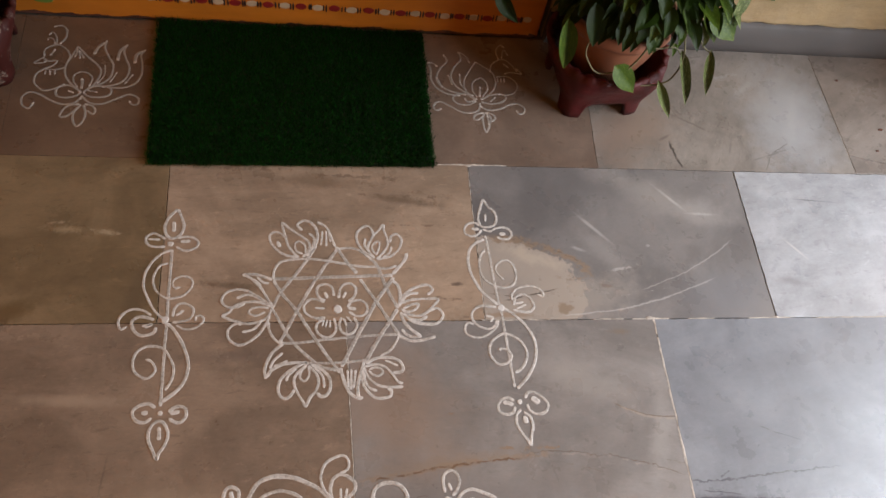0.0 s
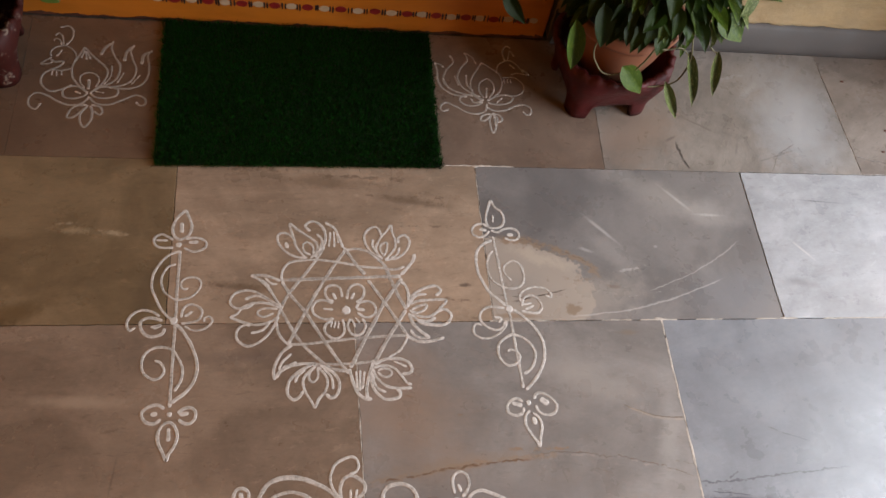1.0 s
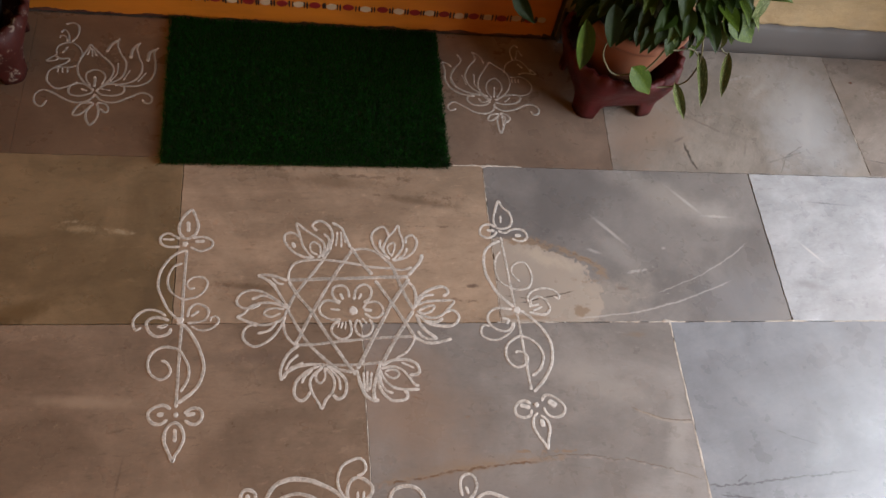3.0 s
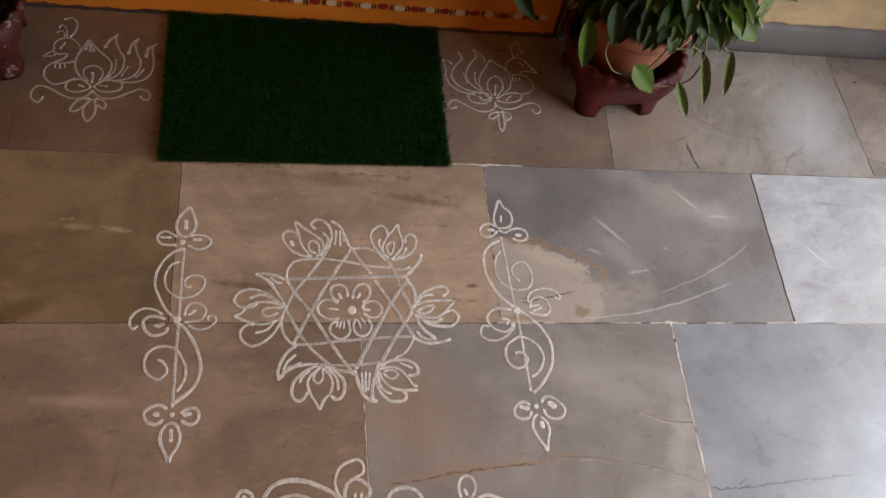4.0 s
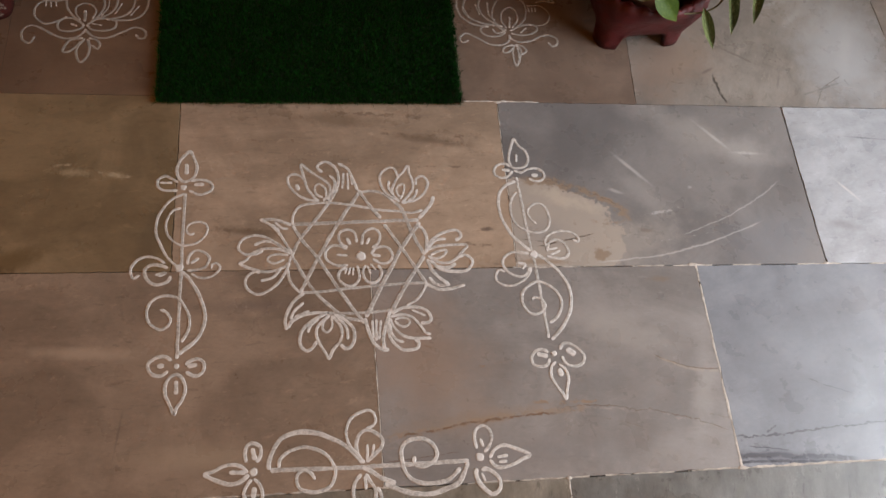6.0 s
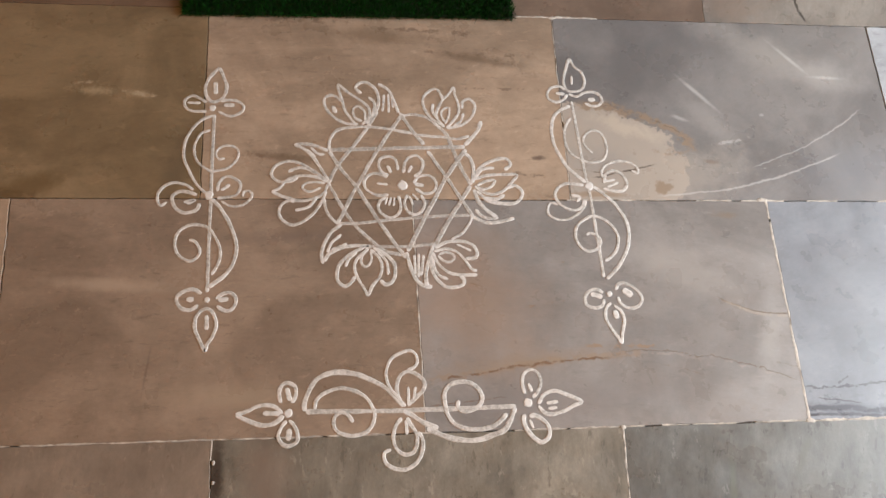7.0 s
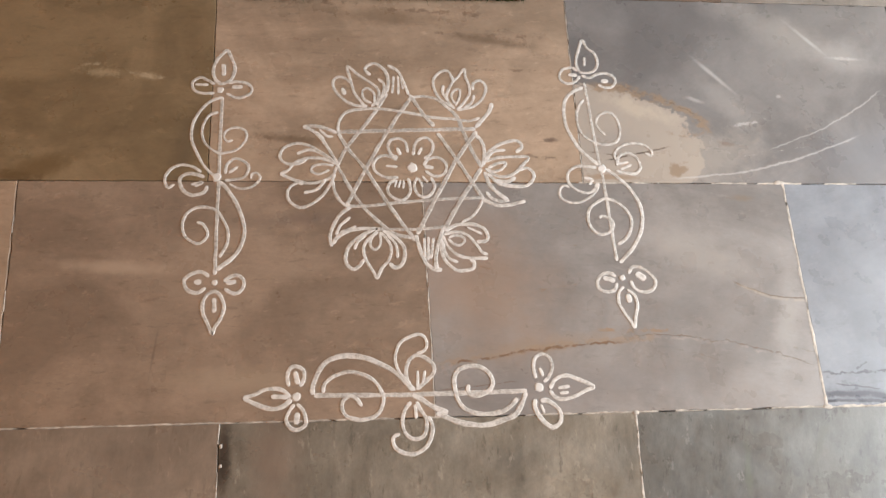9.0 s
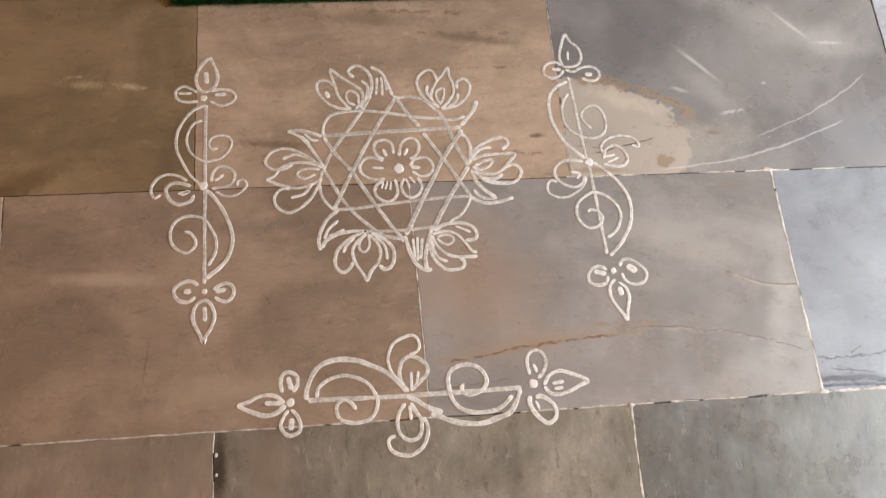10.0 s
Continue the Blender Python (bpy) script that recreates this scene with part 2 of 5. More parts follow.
WHITE_VEIN, INK = (0.56, 0.54, 0.52), (0.05, 0.05, 0.06)
STONE = {
    "olive": stone("olive_brown_marble", (0.245, 0.175, 0.105), (0.186, 0.131, 0.077), 4, 1.3, 0.35, (
        ((-0.52, 0.168, -2, 0.05, 0.012, 0.9, 0.9, 40), (0.40, 0.31, 0.2), 0.6),
        ((-0.44, 0.162, -4, 0.03, 0.010, 0.9, 0.9, 50), (0.40, 0.31, 0.2), 0.55),
        ((-0.60, -0.015, 20, 0.10, 0.03, 0.8, 0.5, 14), (0.12, 0.075, 0.035), 0.7),
        ((-0.37, 0.02, 80, 0.12, 0.03, 0.9, 0.4, 20), (0.10, 0.075, 0.05), 0.5)), fleck=0.18, cracks=(
        ((-0.57, 0.178, -0.50, 0.186, 0.010, 0.0, 0.006, 0.48), (0.42, 0.34, 0.24), 0.75, 0.0),
        ((-0.49, 0.172, -0.40, 0.157, 0.008, 0.0, 0.006, 0.48), (0.42, 0.34, 0.24), 0.7, 0.0),
        ((-0.68, -0.022, -0.58, -0.032, 0.022, 0.0, 0.006, 0.35), (0.11, 0.07, 0.035), 0.7, 0.3))),
    "sand": stone("sand_brown_marble", (0.388, 0.287, 0.212), (0.303, 0.222, 0.162), 3, 2.6, 0.7, (
        ((-0.04, 0.295, -3, 0.16, 0.025, 0.9, 0.5, 20), (0.15, 0.105, 0.07), 0.6),
        ((0.14, 0.25, -8, 0.12, 0.014, 0.9, 0.5, 25), (0.13, 0.09, 0.06), 0.6),
        ((-0.20, 0.045, -6, 0.09, 0.012, 0.9, 0.6, 25), (0.13, 0.09, 0.06), 0.7),
        ((0.24, 0.05, 0, 0.018, 0.006, 0.8, 0.5, 40, 0.0, 0.003), (0.09, 0.06, 0.05), 0.8)), cracks=tuple(
        ((x, y, x + d, y - 0.004, w, 0.0, 0.007, 0.46), (0.15, 0.10, 0.07), 0.65, 0.4) for x, y, d, w in ((-0.30, 0.325, 0.22, 0.014), (-0.05, 0.31, 0.20, 0.012), (0.03, 0.262, 0.22, 0.010), (-0.27, 0.05, 0.14, 0.010), (0.10, 0.19, 0.16, 0.007), (0.13, 0.02, 0.14, 0.008), (-0.25, 0.015, 0.10, 0.006), (0.12, 0.115, 0.12, 0.006)))),
    "slate": stone("blue_grey_marble", (0.208, 0.194, 0.188), (0.158, 0.148, 0.145), 28, 3.1, 0.2, (
        ((0.68, 0.285, -30, 0.20, 0.06, 0.95, 0.5, 8), (0.31, 0.285, 0.265), 0.7),
        ((0.80, 0.235, -10, 0.10, 0.05, 0.95, 0.5, 12), (0.34, 0.32, 0.305), 0.5),
        ((0.48, 0.02, 8, 0.20, 0.085, 0.95, 0.6, 12, 0.0, 0.008), (0.31, 0.278, 0.25), 0.8),
        ((0.56, 0.13, -48, 0.10, 0.035, 0.95, 0.5, 14), (0.31, 0.29, 0.275), 0.5),
        ((0.325, 0.035, -8, 0.184, 0.124, 0.035, 0.12, 30, 0.0, 0.013), (0.375, 0.322, 0.275), 0.9),
        ((0.40, 0.115, -22, 0.10, 0.024, 0.8, 0.5, 26, 0.0, 0.010), (0.46, 0.39, 0.32), 0.7),
        ((0.35, 0.045, -10, 0.09, 0.045, 0.9, 0.5, 18), (0.30, 0.268, 0.242), 0.75),
        ((0.455, -0.004, 3, 0.020, 0.013, 0.5, 0.6, 60, 0.0, 0.012), (0.25, 0.18, 0.125), 0.8),
        ((0.55, 0.048, -8, 0.022, 0.006, 0.6, 0.4, 42, 0.0, 0.004), (0.20, 0.155, 0.13), 0.7),
        ((0.34, -0.020, 0, 0.06, 0.007, 0.6, 0.4, 42, 0.0, 0.004), (0.27, 0.18, 0.115), 0.6),
        ((0.545, 0.188, -47, 0.080, 0.006, 0.95, 0.3, 20), WHITE_VEIN, 0.45),
        ((0.735, 0.268, -47, 0.070, 0.006, 0.95, 0.4, 20), WHITE_VEIN, 0.40),
        ((0.80, 0.228, -2, 0.045, 0.005, 0.95, 0.5, 30), WHITE_VEIN, 0.40),
        ((0.505, 0.135, -20, 0.022, 0.006, 0.9, 0.6, 40), WHITE_VEIN, 0.40),
        # bluish sheen of the lower right, painted as a blue-grey cloud
        ((0.82, 0.03, 20, 0.16, 0.10, 0.95, 0.4, 8), (0.185, 0.19, 0.205), 0.6),
        ((0.66, 0.145, 0, 0.008, 0.005, 0.9, 0.6, 40), WHITE_VEIN, 0.4)), fleck=0.05, cracks=(
        ((0.305, 0.156, 0.530, 0.074, 0.026, 0.026, 0.012, 0.38), (0.265, 0.190, 0.132), 0.85, 0.7),
        ((0.33, 0.160, 0.52, 0.086, 0.006, 0.018, 0.012, 0.44), (0.16, 0.11, 0.075), 0.8, 0.9),
        ((0.45, 0.062, 0.53, 0.078, 0.022, 0.0, 0.012, 0.47), (0.27, 0.195, 0.14), 0.75, 0.5),
        ((0.33, 0.012, 0.45, 0.041, 0.004, 0.0, 0.002, 0.42), (0.09, 0.065, 0.05), 0.9, 1.0),
        ((0.30, 0.030, 0.38, 0.018, 0.003, 0.0, 0.002, 0.45), (0.12, 0.085, 0.06), 0.8, 0.8),
        ((0.44, -0.020, 0.80, 0.072, 0.0045, -0.020, 0.003, 0.26), WHITE_VEIN, 0.40, -0.2),
        ((0.62, 0.036, 0.86, 0.165, 0.0036, -0.012, 0.003, 0.32), WHITE_VEIN, 0.32, -0.2),
        ((0.555, 0.082, 0.63, 0.097, 0.008, 0.0, 0.006, 0.40), WHITE_VEIN, 0.45, -0.2),
        ((0.55, 0.020, 0.70, 0.045, 0.003, 0.0, 0.002, 0.50), WHITE_VEIN, 0.4, 0.0))),
    "frost": stone("pale_grey_marble", (0.375, 0.385, 0.405), (0.325, 0.333, 0.350), 8, 4.4, 0.15, (
        ((1.08, 0.27, -4, 0.07, 0.003, 0.9, 0.6, 40), INK, 0.5),
        ((1.0, 0.14, -50, 0.05, 0.004, 0.9, 0.4, 40), WHITE_VEIN, 0.7),
        ((0.97, 0.06, -12, 0.06, 0.014, 0.9, 0.5, 20), (0.2, 0.19, 0.19), 0.5))),
    "umber": stone("brown_grey_marble", (0.280, 0.205, 0.154), (0.216, 0.157, 0.118), 1, 5.2, 0.45, (
        ((-0.45, -0.182, -4, 0.15, 0.016, 0.95, 0.4, 12), (0.38, 0.29, 0.22), 0.7),
        ((-0.25, -0.36, -3, 0.2, 0.03, 0.95, 0.4, 12), (0.34, 0.26, 0.19), 0.5),
        ((-0.18, -0.1, 2, 0.16, 0.02, 0.95, 0.4, 12), (0.16, 0.12, 0.10), 0.5),
        ((-0.385, -0.32, 85, 0.05, 0.003, 0.9, 0.5, 40), (0.12, 0.09, 0.07), 0.6))),
    "rose": stone("rose_grey_marble", (0.252, 0.232, 0.220), (0.202, 0.185, 0.175), -6, 6.7, 0.25, (
        ((0.10, -0.20, 40, 0.15, 0.22, 0.9, 0.35, 6), (0.30, 0.205, 0.150), 0.6),
        ((0.19, -0.31, 8, 0.20, 0.020, 0.9, 0.5, 20, 0.0, 0.006), (0.265, 0.195, 0.145), 0.5),
        ((0.25, -0.37, 2, 0.25, 0.045, 0.95, 0.4, 12), (0.195, 0.178, 0.172), 0.7),
        ((0.56, -0.055, 0, 0.03, 0.008, 0.9, 0.6, 40, 0.0, 0.004), (0.20, 0.15, 0.11), 0.7),
        ((0.47, -0.16, -20, 0.13, 0.05, 0.95, 0.5, 9), (0.35, 0.32, 0.295), 0.5),
        ((0.60, -0.27, 75, 0.11, 0.03, 0.95, 0.5, 9), (0.36, 0.34, 0.32), 0.5)), fleck=0.13, cracks=(
        ((0.03, -0.343, 0.40, -0.296, 0.015, 0.008, 0.006, 0.40), (0.265, 0.190, 0.135), 0.65, 0.6),
        ((0.05, -0.340, 0.34, -0.303, 0.005, 0.006, 0.005, 0.40), (0.15, 0.085, 0.05), 0.85, 1.0),
        ((0.29, -0.284, 0.42, -0.288, 0.007, 0.0, 0.005, 0.42), (0.26, 0.165, 0.10), 0.7, 0.8),
        ((0.34, -0.294, 0.645, -0.348, 0.0024, 0.017, 0.006, 0.34), (0.14, 0.095, 0.065), 0.8, 1.4),
        ((0.35, -0.299, 0.645, -0.352, 0.005, 0.017, 0.006, 0.46), (0.33, 0.285, 0.25), 0.5, -0.4),
        ((0.41, -0.314, 0.49, -0.334, 0.003, 0.0, 0.004, 0.42), (0.16, 0.12, 0.09), 0.6, 0.8),
        ((0.52, -0.203, 0.642, -0.234, 0.0030, -0.008, 0.003, 0.28), (0.15, 0.10, 0.07), 0.85, 1.2),
        ((0.53, -0.208, 0.642, -0.238, 0.006, -0.008, 0.003, 0.36), (0.38, 0.32, 0.26), 0.5, -0.4),
        ((0.035, -0.378, 0.16, -0.364, 0.0026, 0.0, 0.003, 0.40), (0.14, 0.09, 0.065), 0.8, 1.0),
        ((0.15, -0.235, 0.27, -0.205, 0.004, 0.0, 0.006, 0.48), (0.22, 0.135, 0.085), 0.7, 0.6),
        ((0.05, -0.170, 0.15, -0.185, 0.004, 0.0, 0.006, 0.50), (0.20, 0.125, 0.08), 0.7, 0.6),
        ((0.20, -0.150, 0.30, -0.140, 0.003, 0.0, 0.005, 0.52), (0.20, 0.125, 0.08), 0.6, 0.6),
        ((0.60, -0.315, 0.64, -0.320, 0.004, 0.0, 0.003, 0.4), (0.16, 0.12, 0.09), 0.6, 0.8))),
    "ice": stone("bluish_white_marble", (0.222, 0.234, 0.256), (0.187, 0.197, 0.217), 12, 7.5, 0.15, (
        ((0.72, -0.392, -4, 0.13, 0.016, 0.8, 0.4, 22, 0.0, 0.004), (0.10, 0.10, 0.12), 0.75),
        ((0.82, -0.265, -28, 0.055, 0.010, 0.95, 0.5, 22, 0.0, 0.004), (0.16, 0.16, 0.175), 0.55)), fleck=0.12, cracks=(
        ((0.63, -0.386, 0.86, -0.400, 0.012, 0.0, 0.004, 0.30), INK, 0.8, 0.3),
        ((0.63, -0.398, 0.82, -0.404, 0.007, 0.0, 0.003, 0.30), INK, 0.9, 0.3),
        ((0.63, -0.360, 0.95, -0.335, 0.0045, 0.0, 0.007, 0.36), INK, 0.8, 0.3),
        ((0.66, -0.372, 0.74, -0.383, 0.003, 0.0, 0.002, 0.35), INK, 0.7, 0.3),
        ((0.70, -0.350, 0.72, -0.338, 0.004, 0.0, 0.003, 0.30), INK, 0.7, 0.3),
        ((0.80, -0.255, 0.88, -0.285, 0.003, 0.0, 0.003, 0.40), INK, 0.6, 0.3))),
    "moss": stone("greenish_grey_marble", (0.225, 0.20, 0.165), (0.155, 0.137, 0.112), 88, 8.1, 0.6, (
        ((-0.272, -0.47, 90, 0.075, 0.016, 0.8, 0.4, 20), (0.035, 0.028, 0.025), 0.9),
        ((-0.2, -0.48, 90, 0.1, 0.06, 0.95, 0.4, 12), (0.19, 0.14, 0.11), 0.7)), speck=0.3, fleck=0.4),
    "sage": stone("sage_grey_marble", (0.160, 0.159, 0.149), (0.116, 0.115, 0.108), 80, 9.4, 0.55, (
        ((0.50, -0.5, 85, 0.06, 0.008, 0.9, 0.6, 30), (0.11, 0.12, 0.09), 0.6),
        ((0.62, -0.46, 60, 0.05, 0.010, 0.9, 0.6, 30), (0.12, 0.12, 0.10), 0.5)), speck=0.3, fleck=0.4),
    "earth": stone("earth_brown_marble", (0.195, 0.137, 0.104), (0.160, 0.112, 0.085), 2, 10.6, 0.25, fleck=0.14, veins=0.0),
    "clay": stone("clay_brown_marble", (0.25, 0.196, 0.155), (0.197, 0.154, 0.122), 86, 12.9, 0.4, fleck=0.22),
    "loam": stone("dark_brown_marble", (0.176, 0.114, 0.078), (0.145, 0.093, 0.064), 2, 14.2, 0.25, fleck=0.14),
    # the wall corner's brown shade is put into this stone's tone
    "drift": stone("brown_grey_worn_marble", (0.25, 0.215, 0.19), (0.185, 0.157, 0.138), 30, 15.1, 0.3, fleck=0.25),
    "ash": stone("scuffed_grey_marble", (0.250, 0.222, 0.198), (0.185, 0.161, 0.142), 60, 11.2, 0.4, (
        # bluish daylight sheen put into the tone at right, dimmer brown at left
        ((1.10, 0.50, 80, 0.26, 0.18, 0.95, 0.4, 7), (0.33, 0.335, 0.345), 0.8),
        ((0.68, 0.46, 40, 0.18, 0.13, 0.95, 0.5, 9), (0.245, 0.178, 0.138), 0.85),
        ((0.83, 0.49, -30, 0.07, 0.004, 0.8, 1.2, 40), (0.13, 0.105, 0.09), 0.7),
        ((1.02, 0.40, 20, 0.06, 0.003, 0.8, 1.2, 40), (0.13, 0.12, 0.115), 0.6),
        ((0.76, 0.44, 30, 0.03, 0.005, 0.9, 0.5, 30), (0.12, 0.09, 0.08), 0.7),
        ((0.92, 0.42, 70, 0.04, 0.004, 0.9, 0.5, 40), (0.15, 0.13, 0.12), 0.6),
        ((1.0, 0.60, 40, 0.05, 0.012, 0.9, 0.6, 30), (0.38, 0.37, 0.36), 0.4),
        ((0.90, 0.55, 85, 0.12, 0.008, 0.9, 0.6, 30), (0.22, 0.2, 0.18), 0.5),
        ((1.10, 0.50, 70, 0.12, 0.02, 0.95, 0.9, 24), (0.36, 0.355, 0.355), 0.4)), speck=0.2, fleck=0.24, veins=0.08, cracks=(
        ((0.772, 0.432, 0.790, 0.355, 0.008, -0.006, 0.005, 0.30), (0.05, 0.042, 0.038), 0.9, 0.8),
        ((0.65, 0.408, 0.77, 0.402, 0.004, 0.0, 0.007, 0.45), (0.15, 0.10, 0.075), 0.8, 0.8),
        ((1.02, 0.402, 1.07, 0.436, 0.003, 0.0, 0.003, 0.30), (0.11, 0.10, 0.095), 0.8, 0.6),
        ((0.99, 0.350, 1.02, 0.402, 0.003, 0.0, 0.003, 0.35), (0.12, 0.11, 0.10), 0.7, 0.6),
        ((0.82, 0.55, 0.85, 0.455, 0.006, 0.01, 0.007, 0.45), (0.14, 0.115, 0.10), 0.7, 0.5),
        ((0.93, 0.50, 0.97, 0.38, 0.004, 0.0, 0.006, 0.48), (0.13, 0.115, 0.105), 0.7, 0.5),
        ((1.06, 0.47, 1.10, 0.36, 0.005, 0.0, 0.006, 0.48), (0.13, 0.12, 0.115), 0.7, 0.5),
        ((1.00, 0.66, 1.02, 0.55, 0.004, 0.0, 0.006, 0.48), (0.15, 0.14, 0.13), 0.6, 0.4),
        ((0.90, 0.62, 1.00, 0.655, 0.012, 0.0, 0.006, 0.42), (0.37, 0.36, 0.35), 0.5, 0.0))),
}


def plain(name, colour, rough=0.5, vary=0.25, scale=18, bump=0.25, depth=0.001, stretch=(1, 1, 1), dirt=None):
    n = Nodes(name, rough)
    tone = n.mix(n.span(n.noise(scale, 6, stretch), 0.3, 0.75), tuple(c * (1 - vary) for c in colour), tuple(min(1, c * (1 + vary)) for c in colour))
    if dirt:
        tone = n.mix(n.math("MULTIPLY", n.span(n.noise(scale * 0.35, 7, stretch, 0, (3, 5, 1), 0.7), 0.5, 0.72), dirt[1]), tone, dirt[0])
    return n.finish(tone, n.noise(scale * 5, 5, stretch), bump, depth, n.span(n.noise(scale * 2, 4), 0.3, 0.7, rough - 0.08, rough + 0.1))


# orange-brown of the unseen walls and ceiling, set for warm bounced light
BOUNCE_BROWN = plain("warm_bounce_limewash", (0.46, 0.205, 0.045), 0.85, 0.10, 7, 0.5, 0.003, dirt=((0.36, 0.15, 0.035), 0.5))
OCHRE = plain("ochre_limewash", (0.34, 0.19, 0.09), 0.85, 0.12, 7, 0.5, 0.003, dirt=((0.25, 0.13, 0.06), 0.5))
WALL = plain("worn_cream_limewash", (0.285, 0.200, 0.105), 0.85, 0.16, 9, 0.9, 0.004, (1, 1, 2.5), dirt=((0.19, 0.12, 0.055), 0.7))
SKIRT = plain("grey_skirting_stone", (0.066, 0.057, 0.053), 0.7, 0.15, 9, 0.2, dirt=((0.06, 0.05, 0.045), 0.6))
MORTAR = plain("dark_mortar", (0.07, 0.058, 0.048), 0.9, 0.4, 60, 0.6)
CEMENT = plain("white_cement", (0.47, 0.42, 0.37), 0.9, 0.3, 80, 0.6, dirt=((0.2, 0.16, 0.13), 0.8))
ORANGE = plain("orange_gloss_paint", (0.44, 0.140, 0.014), 0.45, 0.10, 12, 0.25, 0.001, (0.5, 2, 2), dirt=((0.24, 0.07, 0.014), 0.5))
RED_DOT = plain("red_paint", (0.19, 0.010, 0.010), 0.5, 0.15, 60)
CREAM_DOT = plain("cream_paint", (0.42, 0.315, 0.215), 0.5, 0.12, 60)
BLACK_BAR = plain("black_paint", (0.03, 0.015, 0.012), 0.5, 0.3, 60)
GREEN_DOT = plain("green_paint", (0.10, 0.17, 0.03), 0.5, 0.15, 60)
SILL_WEAR = plain("worn_sill_paint", (0.075, 0.022, 0.010), 0.8, 0.4, 40, 0.6, dirt=((0.03, 0.014, 0.01), 0.6))
DOOR_WOOD = plain("dark_door_wood", (0.10, 0.045, 0.02), 0.5, 0.35, 9, 0.3, 0.001, (6, 6, 0.6))
TERRACOTTA = plain("terracotta", (0.215, 0.070, 0.030), 0.75, 0.16, 14, 0.3, dirt=((0.24, 0.115, 0.065), 0.5))
SOIL = plain("soil", (0.05, 0.032, 0.02), 0.95, 0.4, 60, 1.0, 0.004)
MAROON = plain("maroon_paint", (0.060, 0.006, 0.006), 0.50, 0.35, 18, 0.7, 0.002, dirt=((0.105, 0.026, 0.024), 0.6))
MAROON.node_tree.nodes["Principled BSDF"].inputs["Specular IOR Level"].default_value = 0.25
BLACK_PLASTIC = plain("black_plastic", (0.012, 0.011, 0.011), 0.5, 0.2, 20)
GRASS_BACK = plain("green_backing", (0.002, 0.016, 0.003), 0.9, 0.3, 90)
STEM = plain("vine_stem", (0.10, 0.085, 0.035), 0.6, 0.3, 60)

n = Nodes("whitewashed_maroon_paint", 0.6)
WHITEWASHED = n.finish(n.mix(n.span(n.noise(24, 8, (1, 1, 0.8), 0, (2, 1, 4), 0.72), 0.53, 0.60), (0.040, 0.007, 0.005), (0.17, 0.125, 0.10)), n.noise(40, 5), 0.4)
n.out.inputs["Specular IOR Level"].default_value = 0.2

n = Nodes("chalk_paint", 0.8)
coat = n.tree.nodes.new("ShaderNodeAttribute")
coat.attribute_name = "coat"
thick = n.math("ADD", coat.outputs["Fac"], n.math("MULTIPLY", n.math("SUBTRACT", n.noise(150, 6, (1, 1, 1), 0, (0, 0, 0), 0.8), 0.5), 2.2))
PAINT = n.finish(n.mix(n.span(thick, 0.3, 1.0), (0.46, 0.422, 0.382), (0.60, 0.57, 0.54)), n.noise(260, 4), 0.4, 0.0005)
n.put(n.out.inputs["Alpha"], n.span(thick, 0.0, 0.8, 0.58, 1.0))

n = Nodes("artificial_grass", 0.9)
n.out.inputs["Specular IOR Level"].default_value = 0.08
info = n.tree.nodes.new("ShaderNodeNewGeometry").outputs["Random Per Island"]
GRASS = n.finish(n.mix(n.math("POWER", info, 2.5), (0.001, 0.017, 0.0015), (0.006, 0.075, 0.007)))


def leaf_material(name, green, pale, amount):
    n = Nodes(name, 0.42)
    info = n.tree.nodes.new("ShaderNodeObjectInfo").outputs["Random"]
    tone = n.mix(info, tuple(0.65 * c for c in green), tuple(1.3 * c for c in green))
    tone = n.mix(n.math("MULTIPLY", n.span(n.noise(24, 5, (1, 0.45, 1), 0, (0.3, 0.1, 0), 0.6, 0.8), 0.52, 0.62), amount), tone, pale)
    n.out.inputs["Specular IOR Level"].default_value = 0.12
    return n.finish(tone, n.noise(50, 3, (3, 0.7, 1)), 0.3, 0.001)


# the first, near-black green carries the shade inside the foliage
LEAF_SHADED = leaf_material("shaded_leaf", (0.010, 0.023, 0.002), (0.030, 0.045, 0.006), 0.35)
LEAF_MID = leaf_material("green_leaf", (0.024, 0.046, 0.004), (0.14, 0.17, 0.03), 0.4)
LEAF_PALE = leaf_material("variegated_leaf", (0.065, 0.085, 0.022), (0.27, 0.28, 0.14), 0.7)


# ---- building helpers ----
def mesh_of(name, verts, faces, material, smooth=False):
    me = bpy.data.meshes.new(name)
    me.from_pydata([tuple(v) for v in verts], [], faces)
    me.materials.append(material)
    if smooth:
        me.polygons.foreach_set("use_smooth", [True] * len(me.polygons))
    me.update()
    return me


def piece(name, verts, faces, material, parent=None, label="", smooth=False):
    ob = new(name, mesh_of(name, verts, faces, material, smooth))
    ob.parent = parent
    return tagged(ob, label)


def part(name, bm, material, parent=None, label="", smooth=False):
    me = bpy.data.meshes.new(name)
    bm.normal_update()
    bm.to_mesh(me)
    bm.free()
    me.materials.append(material)
    if smooth:
        me.polygons.foreach_set("use_smooth", [True] * len(me.polygons))
    ob = new(name, me)
    ob.parent = parent
    return tagged(ob, label)


def boxes(spans, bevel=0.0):
    bm = bmesh.new()
    for x0, x1, y0, y1, z0, z1 in spans:
        m = Matrix.LocRotScale(((x0 + x1) / 2, (y0 + y1) / 2, (z0 + z1) / 2), None, (x1 - x0, y1 - y0, z1 - z0))
        bmesh.ops.create_cube(bm, size=1, matrix=m)
    if bevel:
        bmesh.ops.bevel(bm, geom=bm.edges[:], offset=bevel, segments=2, affect="EDGES", profile=0.5)
    return bm


